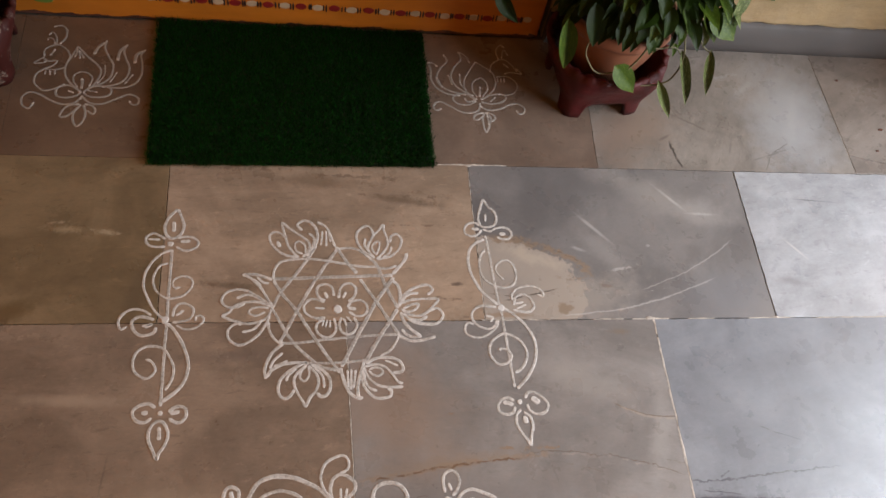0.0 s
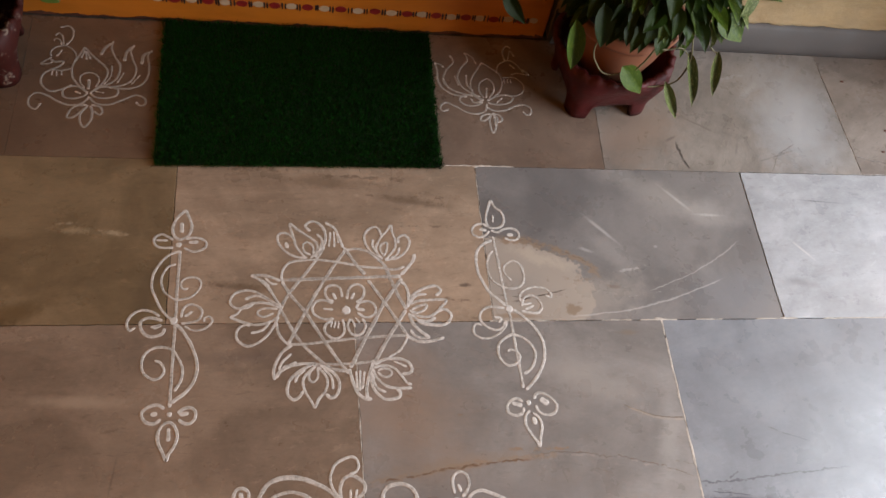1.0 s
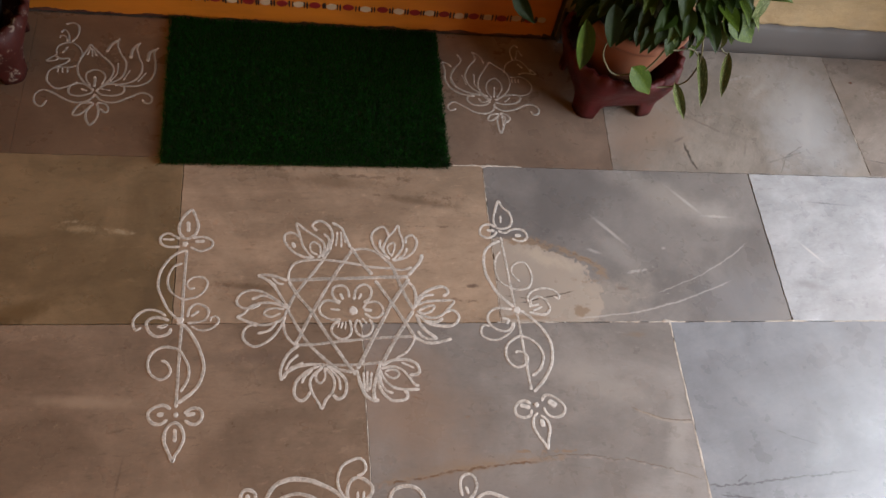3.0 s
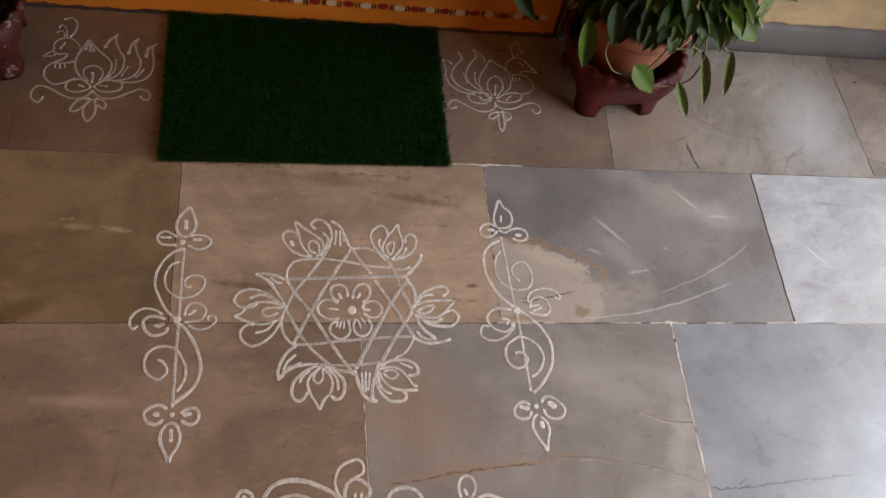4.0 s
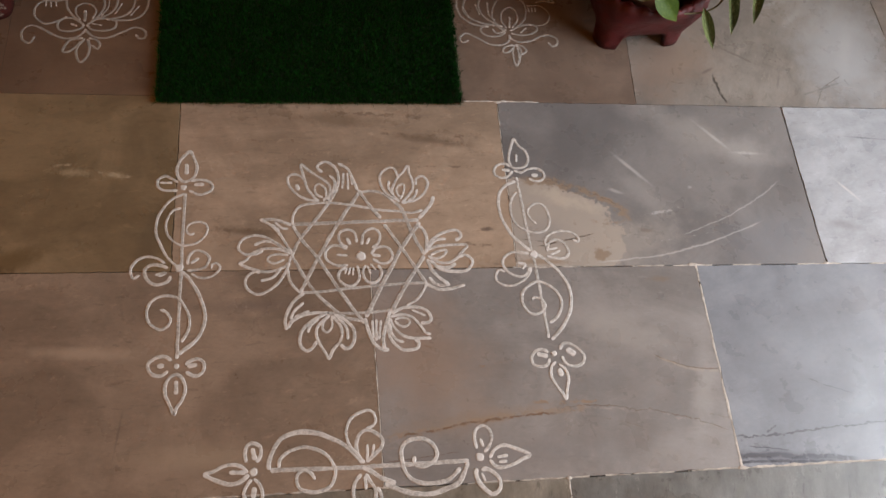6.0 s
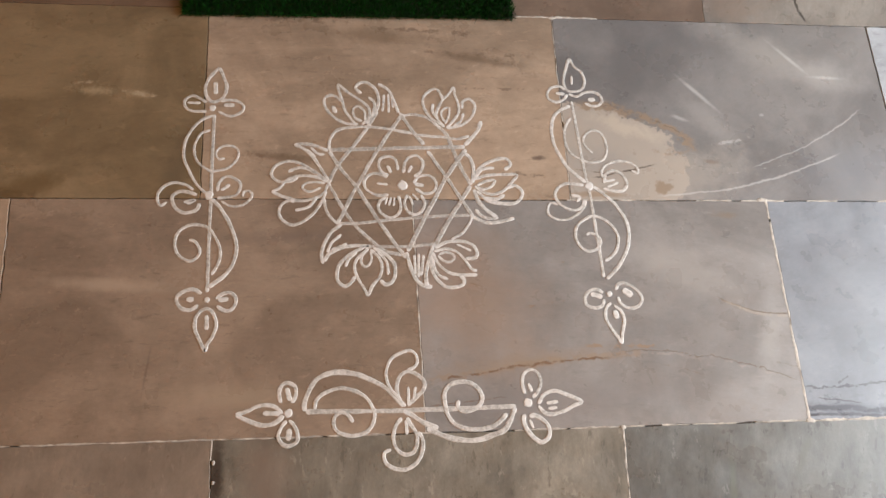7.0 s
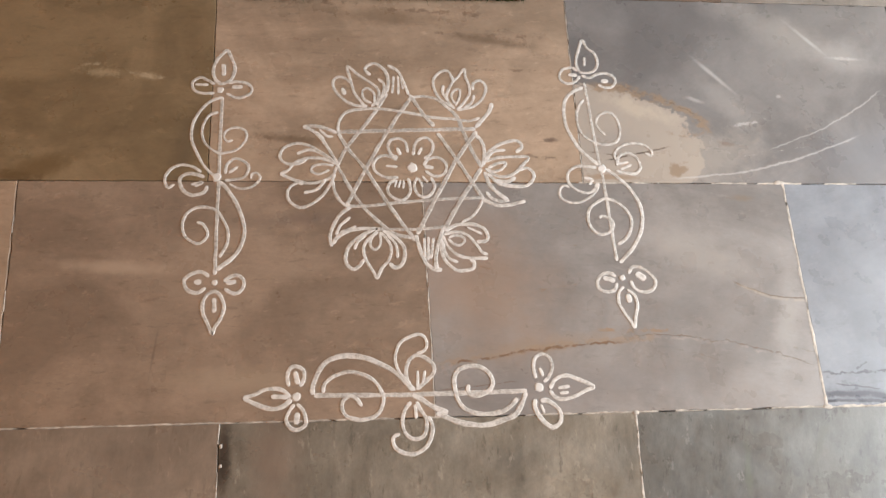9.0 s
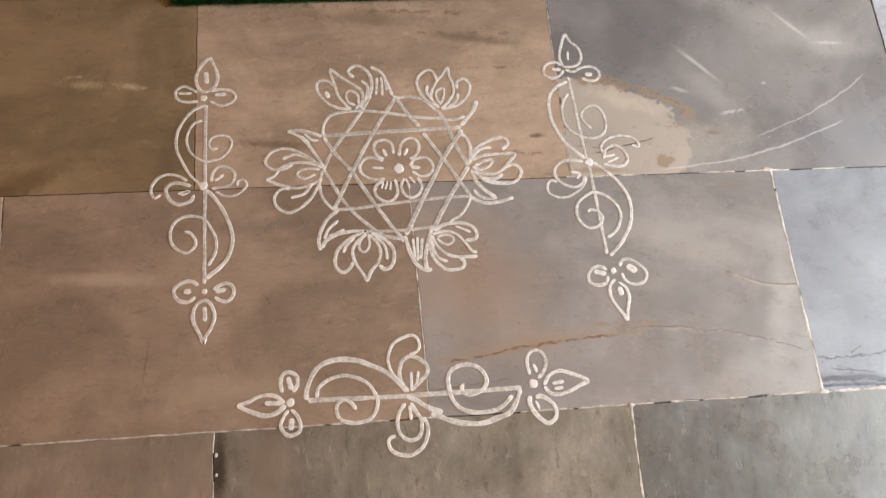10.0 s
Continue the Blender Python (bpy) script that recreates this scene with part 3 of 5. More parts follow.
def lathe(profile, segments=48, ripple=None):
    """Verts and faces of a turned shape from (radius, height) pairs."""
    verts, faces = [], []
    for i, (r, z) in enumerate(profile):
        for k in range(segments):
            a = 2 * math.pi * k / segments
            q = r + (ripple(i, a) if ripple else 0)
            verts.append((q * math.cos(a), q * math.sin(a), z))
    for i in range(len(profile) - 1):
        for k in range(segments):
            j = (k + 1) % segments
            faces.append((i * segments + k, i * segments + j, (i + 1) * segments + j, (i + 1) * segments + k))
    return verts, faces


# ---- walls, ceiling, skirting, door sill ----
tagged(part("wall_north", boxes([(0.506, EAST + 0.2, NORTH + 0.012, NORTH + 0.16, -0.04, TOP), (-0.76, 0.506, NORTH + 0.012, NORTH + 0.16, 2.1, TOP), (WEST - 0.2, -0.76, NORTH + 0.012, NORTH + 0.16, -0.04, TOP)]), WALL),
       "cream limewashed porch wall above a grey skirting", "wall", kind="structure")
tagged(part("wall_south", boxes([(WEST - 0.2, EAST + 0.2, SOUTH - 0.15, SOUTH, -0.04, TOP)]), BOUNCE_BROWN), "plain unseen porch wall, orange-brown to bounce warm light", "wall", kind="structure")
tagged(part("wall_west", boxes([(WEST - 0.15, WEST, SOUTH, NORTH + 0.01, -0.04, TOP)]), BOUNCE_BROWN), "plain unseen porch wall, orange-brown to bounce warm light", "wall", kind="structure")
tagged(part("wall_east", boxes([(EAST, EAST + 0.12, SOUTH, OPEN_Y0, -0.04, TOP), (EAST, EAST + 0.12, OPEN_Y1, NORTH + 0.01, -0.04, TOP), (EAST, EAST + 0.12, OPEN_Y0, OPEN_Y1, -0.04, OPEN_Z0), (EAST, EAST + 0.12, OPEN_Y0, OPEN_Y1, OPEN_Z1, TOP)]), OCHRE),
       "ochre porch wall with a wide open side", "wall", kind="structure")
# pier out of view, added to shade the corner and bounce brown light
tagged(part("shade_pier", boxes([(PIER_X, EAST - 0.001, PIER_Y, NORTH - 0.03, -0.04, TOP - 0.001)], 0.004), OCHRE), "unseen ochre pier added to shade the wall corner", "wall", kind="structure")
tagged(part("ceiling", boxes([(WEST - 0.2, EAST + 0.2, SOUTH - 0.2, NORTH + 0.2, TOP, TOP + 0.12)]), BOUNCE_BROWN), "plain unseen porch ceiling, orange-brown to bounce warm light", "ceiling", kind="structure")

# rough lower lip of the plaster, over the skirting
verts, faces = [], []
COUNT = 120
for i in range(COUNT + 1):
    x = 0.507 + (PIER_X - 0.508) * i / COUNT
    wob = noise.noise((x * 14, 0, 0)) * 0.0055 + noise.noise((x * 60, 3, 0)) * 0.003
    bulge = noise.noise((x * 22, 7, 0)) * 0.004
    for y, z in ((0.015, 0.0905 + wob), (-0.001 + bulge, 0.091 + wob), (-0.005 + bulge, 0.097 + wob), (-0.002 + bulge * 0.5, 0.108), (0.004, 0.112 + wob), (0.0125, 0.150)):
        verts.append((x, NORTH + y, z))
for i in range(COUNT):
    for k in range(5):
        faces.append((i * 6 + k, (i + 1) * 6 + k, (i + 1) * 6 + k + 1, i * 6 + k + 1))
tagged(piece("trim", verts, faces, WALL, None, "", True), "lumpy cream plaster edge above the skirting", "trim", kind="structure")
verts, faces = [], []
PROFILE = ((0.0115, 0.0915), (-0.003, 0.0905), (-0.009, 0.078), (-0.0145, 0.055), (-0.018, 0.034), (-0.0185, 0.022), (-0.015, 0.010), (-0.009, -0.004), (0.0115, -0.004))
for i in range(31):
    x = 0.507 + (PIER_X - 0.507) * i / 30
    verts += [(x, NORTH + y + 0.0012 * noise.noise((x * 9, z * 20, 4)), z) for y, z in PROFILE]
for i in range(30):
    faces += [(i * 9 + k, i * 9 + 9 + k, i * 9 + 10 + k, i * 9 + k + 1) for k in range(8)]
faces += [tuple(range(8, -1, -1)), tuple(range(270, 279))]
tagged(piece("baseboard", verts, [f[::-1] for f in faces], SKIRT, None, "", True), "low grey stone skirting along the wall", "skirting", kind="structure")

sill = tagged(new("door_sill"), "orange painted wooden door sill with dotted border", "door sill", kind="structure")
part("sill_board", boxes([(-0.757, 0.493, 0.742, 0.90, 0.0, 0.121)], 0.004), ORANGE, sill)


def dab_of_paint(name, x, z, rx, rz, material, parent, seed):
    """A hand-dabbed spot of paint on the sill's face."""
    ring = [(x + rx * math.cos(a) * (1 + 0.10 * noise.noise((seed, math.cos(a), math.sin(a)))), z + rz * math.sin(a) * (1 + 0.14 * noise.noise((seed + 5, math.cos(a), math.sin(a))))) for a in [2 * math.pi * k / 14 for k in range(14)]]
    verts = [(p, 0.7412, q) for p, q in ring] + [(x + (p - x) * 1.06, 0.7424, z + (q - z) * 1.06) for p, q in ring]
    faces = [tuple(range(14))] + [(k, (k + 1) % 14, 14 + (k + 1) % 14, 14 + k) for k in range(14)]
    return piece(name, verts, faces, material, parent)


rng = random.Random(4)
REDS = (-0.376, -0.302, -0.228, -0.154, -0.080, -0.004, 0.075, 0.151, 0.220, 0.291, 0.359, 0.427)
for k, x in enumerate(REDS):
    step = (REDS[k + 1] if k + 1 < len(REDS) else x + 0.058) - x
    j = rng.uniform(-0.0015, 0.0015)
    z = 0.0595 - 0.013 * x * (x < 0.2) - 0.0035 * (x > 0.2)
    dab_of_paint("red_dot", x, z + j, 0.0125, 0.0090, RED_DOT, sill, k)
    if k == 0:
        dab_of_paint("cream_dot", x - 0.036, z + 0.0005, 0.0125, 0.0085, CREAM_DOT, sill, 29)
    dab_of_paint("cream_dot", x + step / 2, z + 0.0005 - j, min(0.0125, step * 0.185), 0.0085, CREAM_DOT, sill, k + 30)
    for side in (-0.32, -0.23, 0.23, 0.31):
        dab_of_paint("black_bar", x + side * step + rng.uniform(-0.0015, 0.0015), z + rng.uniform(-0.001, 0.001), rng.uniform(0.0018, 0.0024), rng.uniform(0.0085, 0.0108), BLACK_BAR, sill, k + 60)
dab_of_paint("green_dot", -0.645, 0.041, 0.02, 0.007, GREEN_DOT, sill, 91)


def worn_strip(name, x0, x1, high, rough, parent):
    """A ragged band of worn, dirty wood along the foot of the sill."""
    verts, faces, count = [], [], int((x1 - x0) / 0.004)
    for i in range(count + 1):
        x = x0 + (x1 - x0) * i / count
        top = max(0.0012, high * (0.7 + 1.3 * noise.noise((x * 17, 2, 0))) + rough * noise.noise((x * 90, 5, 0)))
        verts += [(x, 0.7410, 0.0012), (x, 0.7410, top), (x, 0.7424, top + 0.0006)]
    for i in range(count):
        faces += [(3 * i, 3 * i + 3, 3 * i + 4, 3 * i + 1), (3 * i + 1, 3 * i + 4, 3 * i + 5, 3 * i + 2)]
    return piece(name, verts, faces, SILL_WEAR, parent)


worn_strip("worn_edge", -0.756, 0.490, 0.0085, 0.003, sill)
worn_strip("worn_corner", 0.470, 0.4915, 0.020, 0.006, sill)

# unseen closed door, added in place of the dark interior behind the sill
door = tagged(new("door_1"), "unseen dark wooden door standing in for the dark doorway", "door", kind="structure")
part("door_leaf", boxes([(-0.757, 0.503, 0.83, 0.87, 0.122, 2.098)], 0.002), DOOR_WOOD, door)

# ---- doormat ----
mat_thing = tagged(new("doormat"), "dark green artificial grass doormat before the sill", "doormat")
MAT = ((-0.385, 0.324), (0.2135, 0.336), (0.208, 0.733), (-0.406, 0.735))
AREA = boxes([(0.006, 0.994, 0.010, 0.996, 0.0006, 0.0055)])
for v in AREA.verts:
    a, b, c, d = [Vector(p) for p in MAT]
    q = a.lerp(b, v.co.x).lerp(d.lerp(c, v.co.x), v.co.y)
    v.co.x, v.co.y = q.x, q.y
part("backing", AREA, GRASS_BACK, mat_thing)
verts, faces, rng = [], [], random.Random(7)
a, b, c, d = [Vector(p) for p in MAT]
for i in range(70000):
    u, w = rng.uniform(-0.001, 1.001), rng.uniform(-0.001, 1.001)
    q = a.lerp(b, u).lerp(d.lerp(c, u), w)
    edge = min(u, 1 - u, w, 1 - w) < 0.012
    lean = Vector((rng.gauss(0, 0.0035), rng.gauss(-0.0012, 0.0035)))
    if edge:
        lean *= 1.5
        if w < 0.012:
            lean.y -= 0.003
    t = rng.uniform(0, math.pi)
    s = Vector((math.cos(t), math.sin(t))) * rng.uniform(0.0004, 0.0007)
    h = rng.uniform(0.0065, 0.0115) + 0.0045 * max(0.0, noise.noise((q.x * 60, q.y * 60, 2)))
    k = len(verts)
    m = q + lean * 0.4
    e = q + lean
    low = 0.001 if edge else 0.005
    verts += [(q.x - s.x, q.y - s.y, low), (q.x + s.x, q.y + s.y, low), (m.x + s.x, m.y + s.y, 0.004 + h * 0.6), (m.x - s.x, m.y - s.y, 0.004 + h * 0.6), (e.x, e.y, 0.004 + h)]
    faces += [(k, k + 1, k + 2, k + 3), (k + 3, k + 2, k + 4)]
turf = piece("turf", verts, faces, GRASS, mat_thing, "short green plastic blades")
turf["kind"] = "stuff"


# ---- chalk drawings on the floor ----
def drawing(name, label, x, y):
    ob = tagged(new(name), label, "floor drawing", group="white floor drawings")
    ob.location = (x, y, 0)
    return ob


# coat taken off per drawing, for thin paint and for shade alike
drawn, dimmed = [0], {}


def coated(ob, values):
    """Store how thickly the paint lies at each vertex, less any dimming."""
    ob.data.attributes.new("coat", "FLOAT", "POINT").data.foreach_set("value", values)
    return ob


def stroke(parent, name, width, *marks):
    """One hand-painted stroke: a smooth line through the marks (millimetres), or a dot of that width."""
    drawn[0] += 1
    seed, lift = drawn[0] * 1.37, 0.00006 * (drawn[0] % 7)
    base = parent.location
    pts = [Vector((x / 1000 - base.x, y / 1000 - base.y)) for x, y in marks]
    half = width / (2550 if parent.name in dimmed else 2320)
    if len(pts) == 1:
        ring = [(pts[0] + Vector((math.cos(t), math.sin(t))) * half * (1 + 0.22 * noise.noise((seed, 2 * math.cos(t), 2 * math.sin(t))))) for t in [2 * math.pi * k / 18 for k in range(18)]]
        verts = [(p.x, p.y, 0.0002) for p in ring] + [(*(pts[0] + (p - pts[0]) * 0.75), 0.0008 + lift) for p in ring]
        faces = [(k, (k + 1) % 18, 18 + (k + 1) % 18, 18 + k) for k in range(18)] + [tuple(range(18, 36))]
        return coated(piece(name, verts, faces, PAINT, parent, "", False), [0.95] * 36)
    body = -dimmed.get(parent.name, 0.0) + {"dab": 0.64, "star_line": 0.40, "stem": 0.50}.get(name, 0.60)
    line = []
    for i in range(len(pts) - 1):
        p1, p2 = pts[i], pts[i + 1]
        p0 = pts[i - 1] if i else p1 * 2 - p2
        p3 = pts[i + 2] if i + 2 < len(pts) else p2 * 2 - p1
        steps = max(2, int((p2 - p1).length / 0.0028))
        for k in range(steps + (i == len(pts) - 2)):
            t = k / steps
            line.append(0.5 * ((2 * p1) + (p2 - p0) * t + (2 * p0 - 5 * p1 + 4 * p2 - p3) * t * t + (3 * p1 - p0 - 3 * p2 + p3) * t ** 3))
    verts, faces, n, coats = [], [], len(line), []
    for i, p in enumerate(line):
        way = (line[min(i + 1, n - 1)] - line[max(i - 1, 0)]).normalized()
        side = Vector((-way.y, way.x))
        p = p + side * 0.0006 * noise.noise((p.x * 60, p.y * 60, seed))
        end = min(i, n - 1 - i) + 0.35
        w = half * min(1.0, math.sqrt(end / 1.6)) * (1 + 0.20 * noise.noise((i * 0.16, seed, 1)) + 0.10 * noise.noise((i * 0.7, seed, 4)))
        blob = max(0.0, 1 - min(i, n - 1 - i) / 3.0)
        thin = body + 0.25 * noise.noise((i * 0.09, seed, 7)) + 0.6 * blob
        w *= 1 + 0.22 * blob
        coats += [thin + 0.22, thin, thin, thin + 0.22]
        for q, z in ((-1, 0.0001), (-0.72, 0.00045 + lift), (0.72, 0.00045 + lift), (1, 0.0001)):
            verts.append((p.x + side.x * w * q, p.y + side.y * w * q, z))
        if i:
            faces += [(4 * i - 4 + k, 4 * i - 3 + k, 4 * i + 1 + k, 4 * i + k) for k in range(3)]
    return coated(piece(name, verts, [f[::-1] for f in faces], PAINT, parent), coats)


rangoli_star = drawing("rangoli_star", "white painted six-pointed star with lotus flowers on the stone floor", 0.0, 0.0)
stroke(rangoli_star, "star_line", 8, (-121, 60), (112, 70))
stroke(rangoli_star, "star_line", 8, (-40, 137), (-54, 108), (-76, 74), (-106, 30), (-121, -3))
stroke(rangoli_star, "star_line", 8, (2, 129), (-37, 64), (-73, -7), (-104, -75))
stroke(rangoli_star, "star_line", 8, (-120, 56), (-101, 25), (-73, -12), (-31, -81), (7, -136))
stroke(rangoli_star, "star_line", 8, (0, 134), (24, 95), (41, 73))
stroke(rangoli_star, "star_line", 8, (47, 60), (78, 10), (120, -62))
stroke(rangoli_star, "star_line", 8, (66, 110), (81, 92), (92, 60), (104, 28), (120, -3))
stroke(rangoli_star, "star_line", 7, (-121, -2), (-100, -42), (-77, -77), (-40, -114), (-21, -126), (3, -130))
stroke(rangoli_star, "star_line", 6, (-103, -76), (-68, -75), (-13, -68), (43, -63), (120, -58))
stroke(rangoli_star, "star_line", 6, (-57, -116), (5, -116), (57, -111))
stroke(rangoli_star, "star_line", 9, (113, 65), (78, 12), (60, -23), (38, -66), (10, -124))
stroke(rangoli_star, "star_line", 9, (118, -5), (100, -35), (78, -71), (54, -116))
stroke(rangoli_star, "scroll", 6, (-121, 61), (-120, 79), (-109, 97), (-88, 104), (-50, 106), (-2, 99), (37, 91), (76, 88), (100, 85), (120, 91))
stroke(rangoli_star, "scroll", 8, (112, 73), (126, 90), (137, 105), (142, 121))
stroke(rangoli_star, "scroll", 6, (2, 129), (23, 132), (45, 127), (66, 110))
stroke(rangoli_star, "scroll", 6, (-127, -30), (-123, -52), (-114, -67), (-103, -77))
stroke(rangoli_star, "scroll", 5, (120, -61), (113, -75), (102, -91), (83, -103))
stroke(rangoli_star, "scroll", 7, (111, 57), (120, 48), (125, 26), (122, 1))
stroke(rangoli_star, "dot", 21, (3, -5))
stroke(rangoli_star, "petal", 6, (-20, -23), (-40, -24), (-57, -14), (-61, 2), (-51, 15), (-36, 16), (-22, 9))
stroke(rangoli_star, "petal", 6, (-20, 13), (-31, 18), (-37, 32), (-33, 45), (-19, 49), (-8, 42), (-4, 23))
stroke(rangoli_star, "petal", 6, (5, 18), (7, 35), (15, 48), (28, 51), (38, 40), (35, 22), (23, 12))
stroke(rangoli_star, "petal", 6, (22, -1), (30, 11), (45, 14), (57, 7), (60, -7), (53, -18), (39, -20), (25, -11))
stroke(rangoli_star, "petal", 6, (11, -23), (6, -37), (11, -53), (22, -59), (34, -53), (40, -38), (34, -23))
stroke(rangoli_star, "petal", 6, (-24, -28), (-34, -34), (-38, -46), (-32, -58), (-18, -65), (-5, -58), (0, -44), (-4, -25))
stroke(rangoli_star, "dab", 7, (-22, 31), (-16, 18))
stroke(rangoli_star, "dab", 6, (19, 32), (13, 19))
stroke(rangoli_star, "dab", 8, (24, -3), (39, -5))
stroke(rangoli_star, "dab", 5, (-40, -2), (-21, -4))
stroke(rangoli_star, "dab", 4, (-26, -41), (-22, -28))
stroke(rangoli_star, "dab", 4, (-20, -43), (-16, -28))
stroke(rangoli_star, "dab", 4, (-12, -44), (-11, -28))
stroke(rangoli_star, "dab", 5, (14, -25), (20, -41))
stroke(rangoli_star, "dab", 5, (20, -21), (29, -33))
stroke(rangoli_star, "petal", 6, (-72, 111), (-93, 112), (-115, 125), (-129, 144), (-131, 159), (-123, 167), (-110, 165), (-100, 155))
stroke(rangoli_star, "petal", 6, (-77, 111), (-94, 136), (-101, 160), (-108, 189), (-89, 173), (-69, 159), (-54, 144), (-54, 124), (-65, 110))
stroke(rangoli_star, "petal", 5, (-65, 117), (-78, 124), (-81, 139), (-73, 146), (-62, 137), (-60, 119))
stroke(rangoli_star, "dab", 8, (-115, 145), (-111, 132))
stroke(rangoli_star, "petal", 7, (-57, 112), (-40, 141), (-37, 163), (-43, 182), (-58, 195), (-71, 193), (-77, 183), (-67, 172))
stroke(rangoli_star, "dab", 7, (-54, 165), (-44, 152), (-48, 126))
stroke(rangoli_star, "spike", 7, (-37, 193), (-20, 180), (-11, 160), (-2, 134))
stroke(rangoli_star, "dab", 5, (-27, 171), (-30, 137))
stroke(rangoli_star, "dab", 5, (-20, 172), (-19, 135))
stroke(rangoli_star, "dab", 5, (-14, 166), (-11, 145))
stroke(rangoli_star, "petal", 6, (77, 108), (66, 123), (64, 137), (73, 158), (86, 174), (96, 188), (98, 172), (103, 155), (103, 136), (91, 118), (81, 107))
stroke(rangoli_star, "petal", 5, (80, 117), (74, 125), (72, 137), (79, 146), (87, 146), (85, 129), (79, 115))
stroke(rangoli_star, "petal", 6, (72, 112), (52, 128), (42, 148), (42, 167), (54, 182), (66, 184), (73, 174), (77, 162))
stroke(rangoli_star, "dab", 6, (59, 154), (57, 139), (67, 123))
stroke(rangoli_star, "petal", 6, (82, 106), (106, 112), (124, 127), (133, 148), (129, 161), (121, 166), (111, 159), (110, 146))
stroke(rangoli_star, "dab", 6, (112, 136), (106, 121), (94, 111))
stroke(rangoli_star, "petal", 7, (124, 6), (133, 26), (151, 40), (173, 48), (185, 46), (189, 36), (179, 26))
stroke(rangoli_star, "dab", 6, (127, 12), (141, 27), (161, 30))
stroke(rangoli_star, "petal", 6, (126, 8), (145, 15), (169, 17), (199, 17), (187, 0), (175, -13), (158, -20), (139, -16), (126, -5))
stroke(rangoli_star, "petal", 6, (130, -4), (144, 4), (160, 6), (153, -6), (139, -11), (128, -7))
stroke(rangoli_star, "petal", 7, (182, -8), (195, -3), (206, -13), (205, -25), (193, -36), (171, -37), (147, -32), (129, -15))
stroke(rangoli_star, "dab", 7, (176, -21), (162, -29), (142, -27))
stroke(rangoli_star, "spike", 8, (124, -12), (130, -32), (142, -48), (161, -63))
stroke(rangoli_star, "spike", 6, (126, -48), (133, -59), (146, -65), (163, -63))
stroke(rangoli_star, "spike", 7, (120, -62), (141, -72), (164, -71), (190, -64))
stroke(rangoli_star, "petal", 7, (55, -118), (74, -108), (97, -106), (117, -113), (124, -127), (120, -135), (106, -137))
stroke(rangoli_star, "dab", 5, (91, -112), (115, -123))
stroke(rangoli_star, "petal", 6, (53, -124), (74, -120), (92, -127), (105, -142), (114, -155), (123, -158))
stroke(rangoli_star, "petal", 6, (51, -126), (59, -145), (75, -160), (95, -165), (123, -165))
stroke(rangoli_star, "petal", 5, (61, -130), (71, -126), (83, -129), (86, -136), (77, -143), (67, -140), (60, -132))
stroke(rangoli_star, "petal", 7, (48, -131), (48, -150), (54, -169), (69, -184), (87, -186), (99, -182), (100, -172), (94, -168))
stroke(rangoli_star, "dab", 6, (51, -137), (54, -155), (62, -167), (75, -172))
stroke(rangoli_star, "spike", 8, (8, -126), (14, -150), (22, -172), (36, -184), (49, -185))
stroke(rangoli_star, "spike", 8, (52, -114), (44, -140), (39, -164), (40, -184))
stroke(rangoli_star, "dab", 5, (21, -131), (22, -164))
stroke(rangoli_star, "dab", 5, (28, -129), (27, -169))
stroke(rangoli_star, "dab", 6, (36, -131), (31, -166))
stroke(rangoli_star, "petal", 6, (-54, -119), (-72, -138), (-76, -155), (-69, -174), (-60, -188), (-54, -199), (-47, -184), (-36, -169), (-32, -150), (-38, -134), (-50, -121))
stroke(rangoli_star, "petal", 7, (-60, -117), (-81, -128), (-99, -146), (-104, -163), (-101, -177), (-91, -184), (-81, -178), (-75, -167))
stroke(rangoli_star, "dab", 6, (-72, -126), (-85, -138), (-90, -151))
stroke(rangoli_star, "petal", 8, (-45, -119), (-27, -129), (-13, -145), (-11, -165), (-17, -178), (-27, -181), (-34, -174))
stroke(rangoli_star, "dab", 6, (-39, -126), (-24, -143), (-22, -165))
stroke(rangoli_star, "petal", 5, (-53, -120), (-63, -131), (-65, -145), (-57, -151), (-49, -141), (-50, -122))
stroke(rangoli_star, "spike", 7, (-97, -77), (-115, -92), (-125, -112), (-129, -131), (-126, -146))
stroke(rangoli_star, "dab", 6, (-98, -95), (-113, -110), (-120, -126))
stroke(rangoli_star, "scroll", 7, (-124, -142), (-117, -129), (-99, -119), (-77, -115), (-53, -116))
stroke(rangoli_star, "dab", 5, (-88, -111), (-113, -122))
stroke(rangoli_star, "petal", 6, (-213, -19), (-200, -12), (-189, 2), (-171, 10), (-147, 10), (-122, 0))
stroke(rangoli_star, "petal", 6, (-122, 0), (-143, 18), (-167, 33), (-190, 37), (-208, 29), (-215, 13), (-205, 0), (-184, 0), (-171, 8))
stroke(rangoli_star, "dab", 6, (-129, 6), (-152, 22), (-171, 25), (-187, 18))
stroke(rangoli_star, "petal", 6, (-213, -19), (-192, -29), (-169, -35), (-146, -32), (-128, -22), (-121, -4))
stroke(rangoli_star, "petal", 5, (-126, -3), (-143, -1), (-159, -4), (-163, -13), (-151, -19), (-133, -11))
stroke(rangoli_star, "petal", 6, (-124, -18), (-131, -37), (-143, -57), (-159, -72), (-177, -79), (-193, -71), (-200, -58), (-196, -43), (-183, -35), (-175, -38))
stroke(rangoli_star, "dab", 6, (-138, -27), (-151, -45), (-173, -53))
stroke(rangoli_star, "spike", 7, (-179, 69), (-163, 71), (-144, 67), (-122, 58))
stroke(rangoli_star, "spike", 7, (-179, 69), (-161, 59), (-144, 41), (-121, 2))
stroke(rangoli_star, "dab", 5, (-151, 64), (-139, 52), (-128, 51))
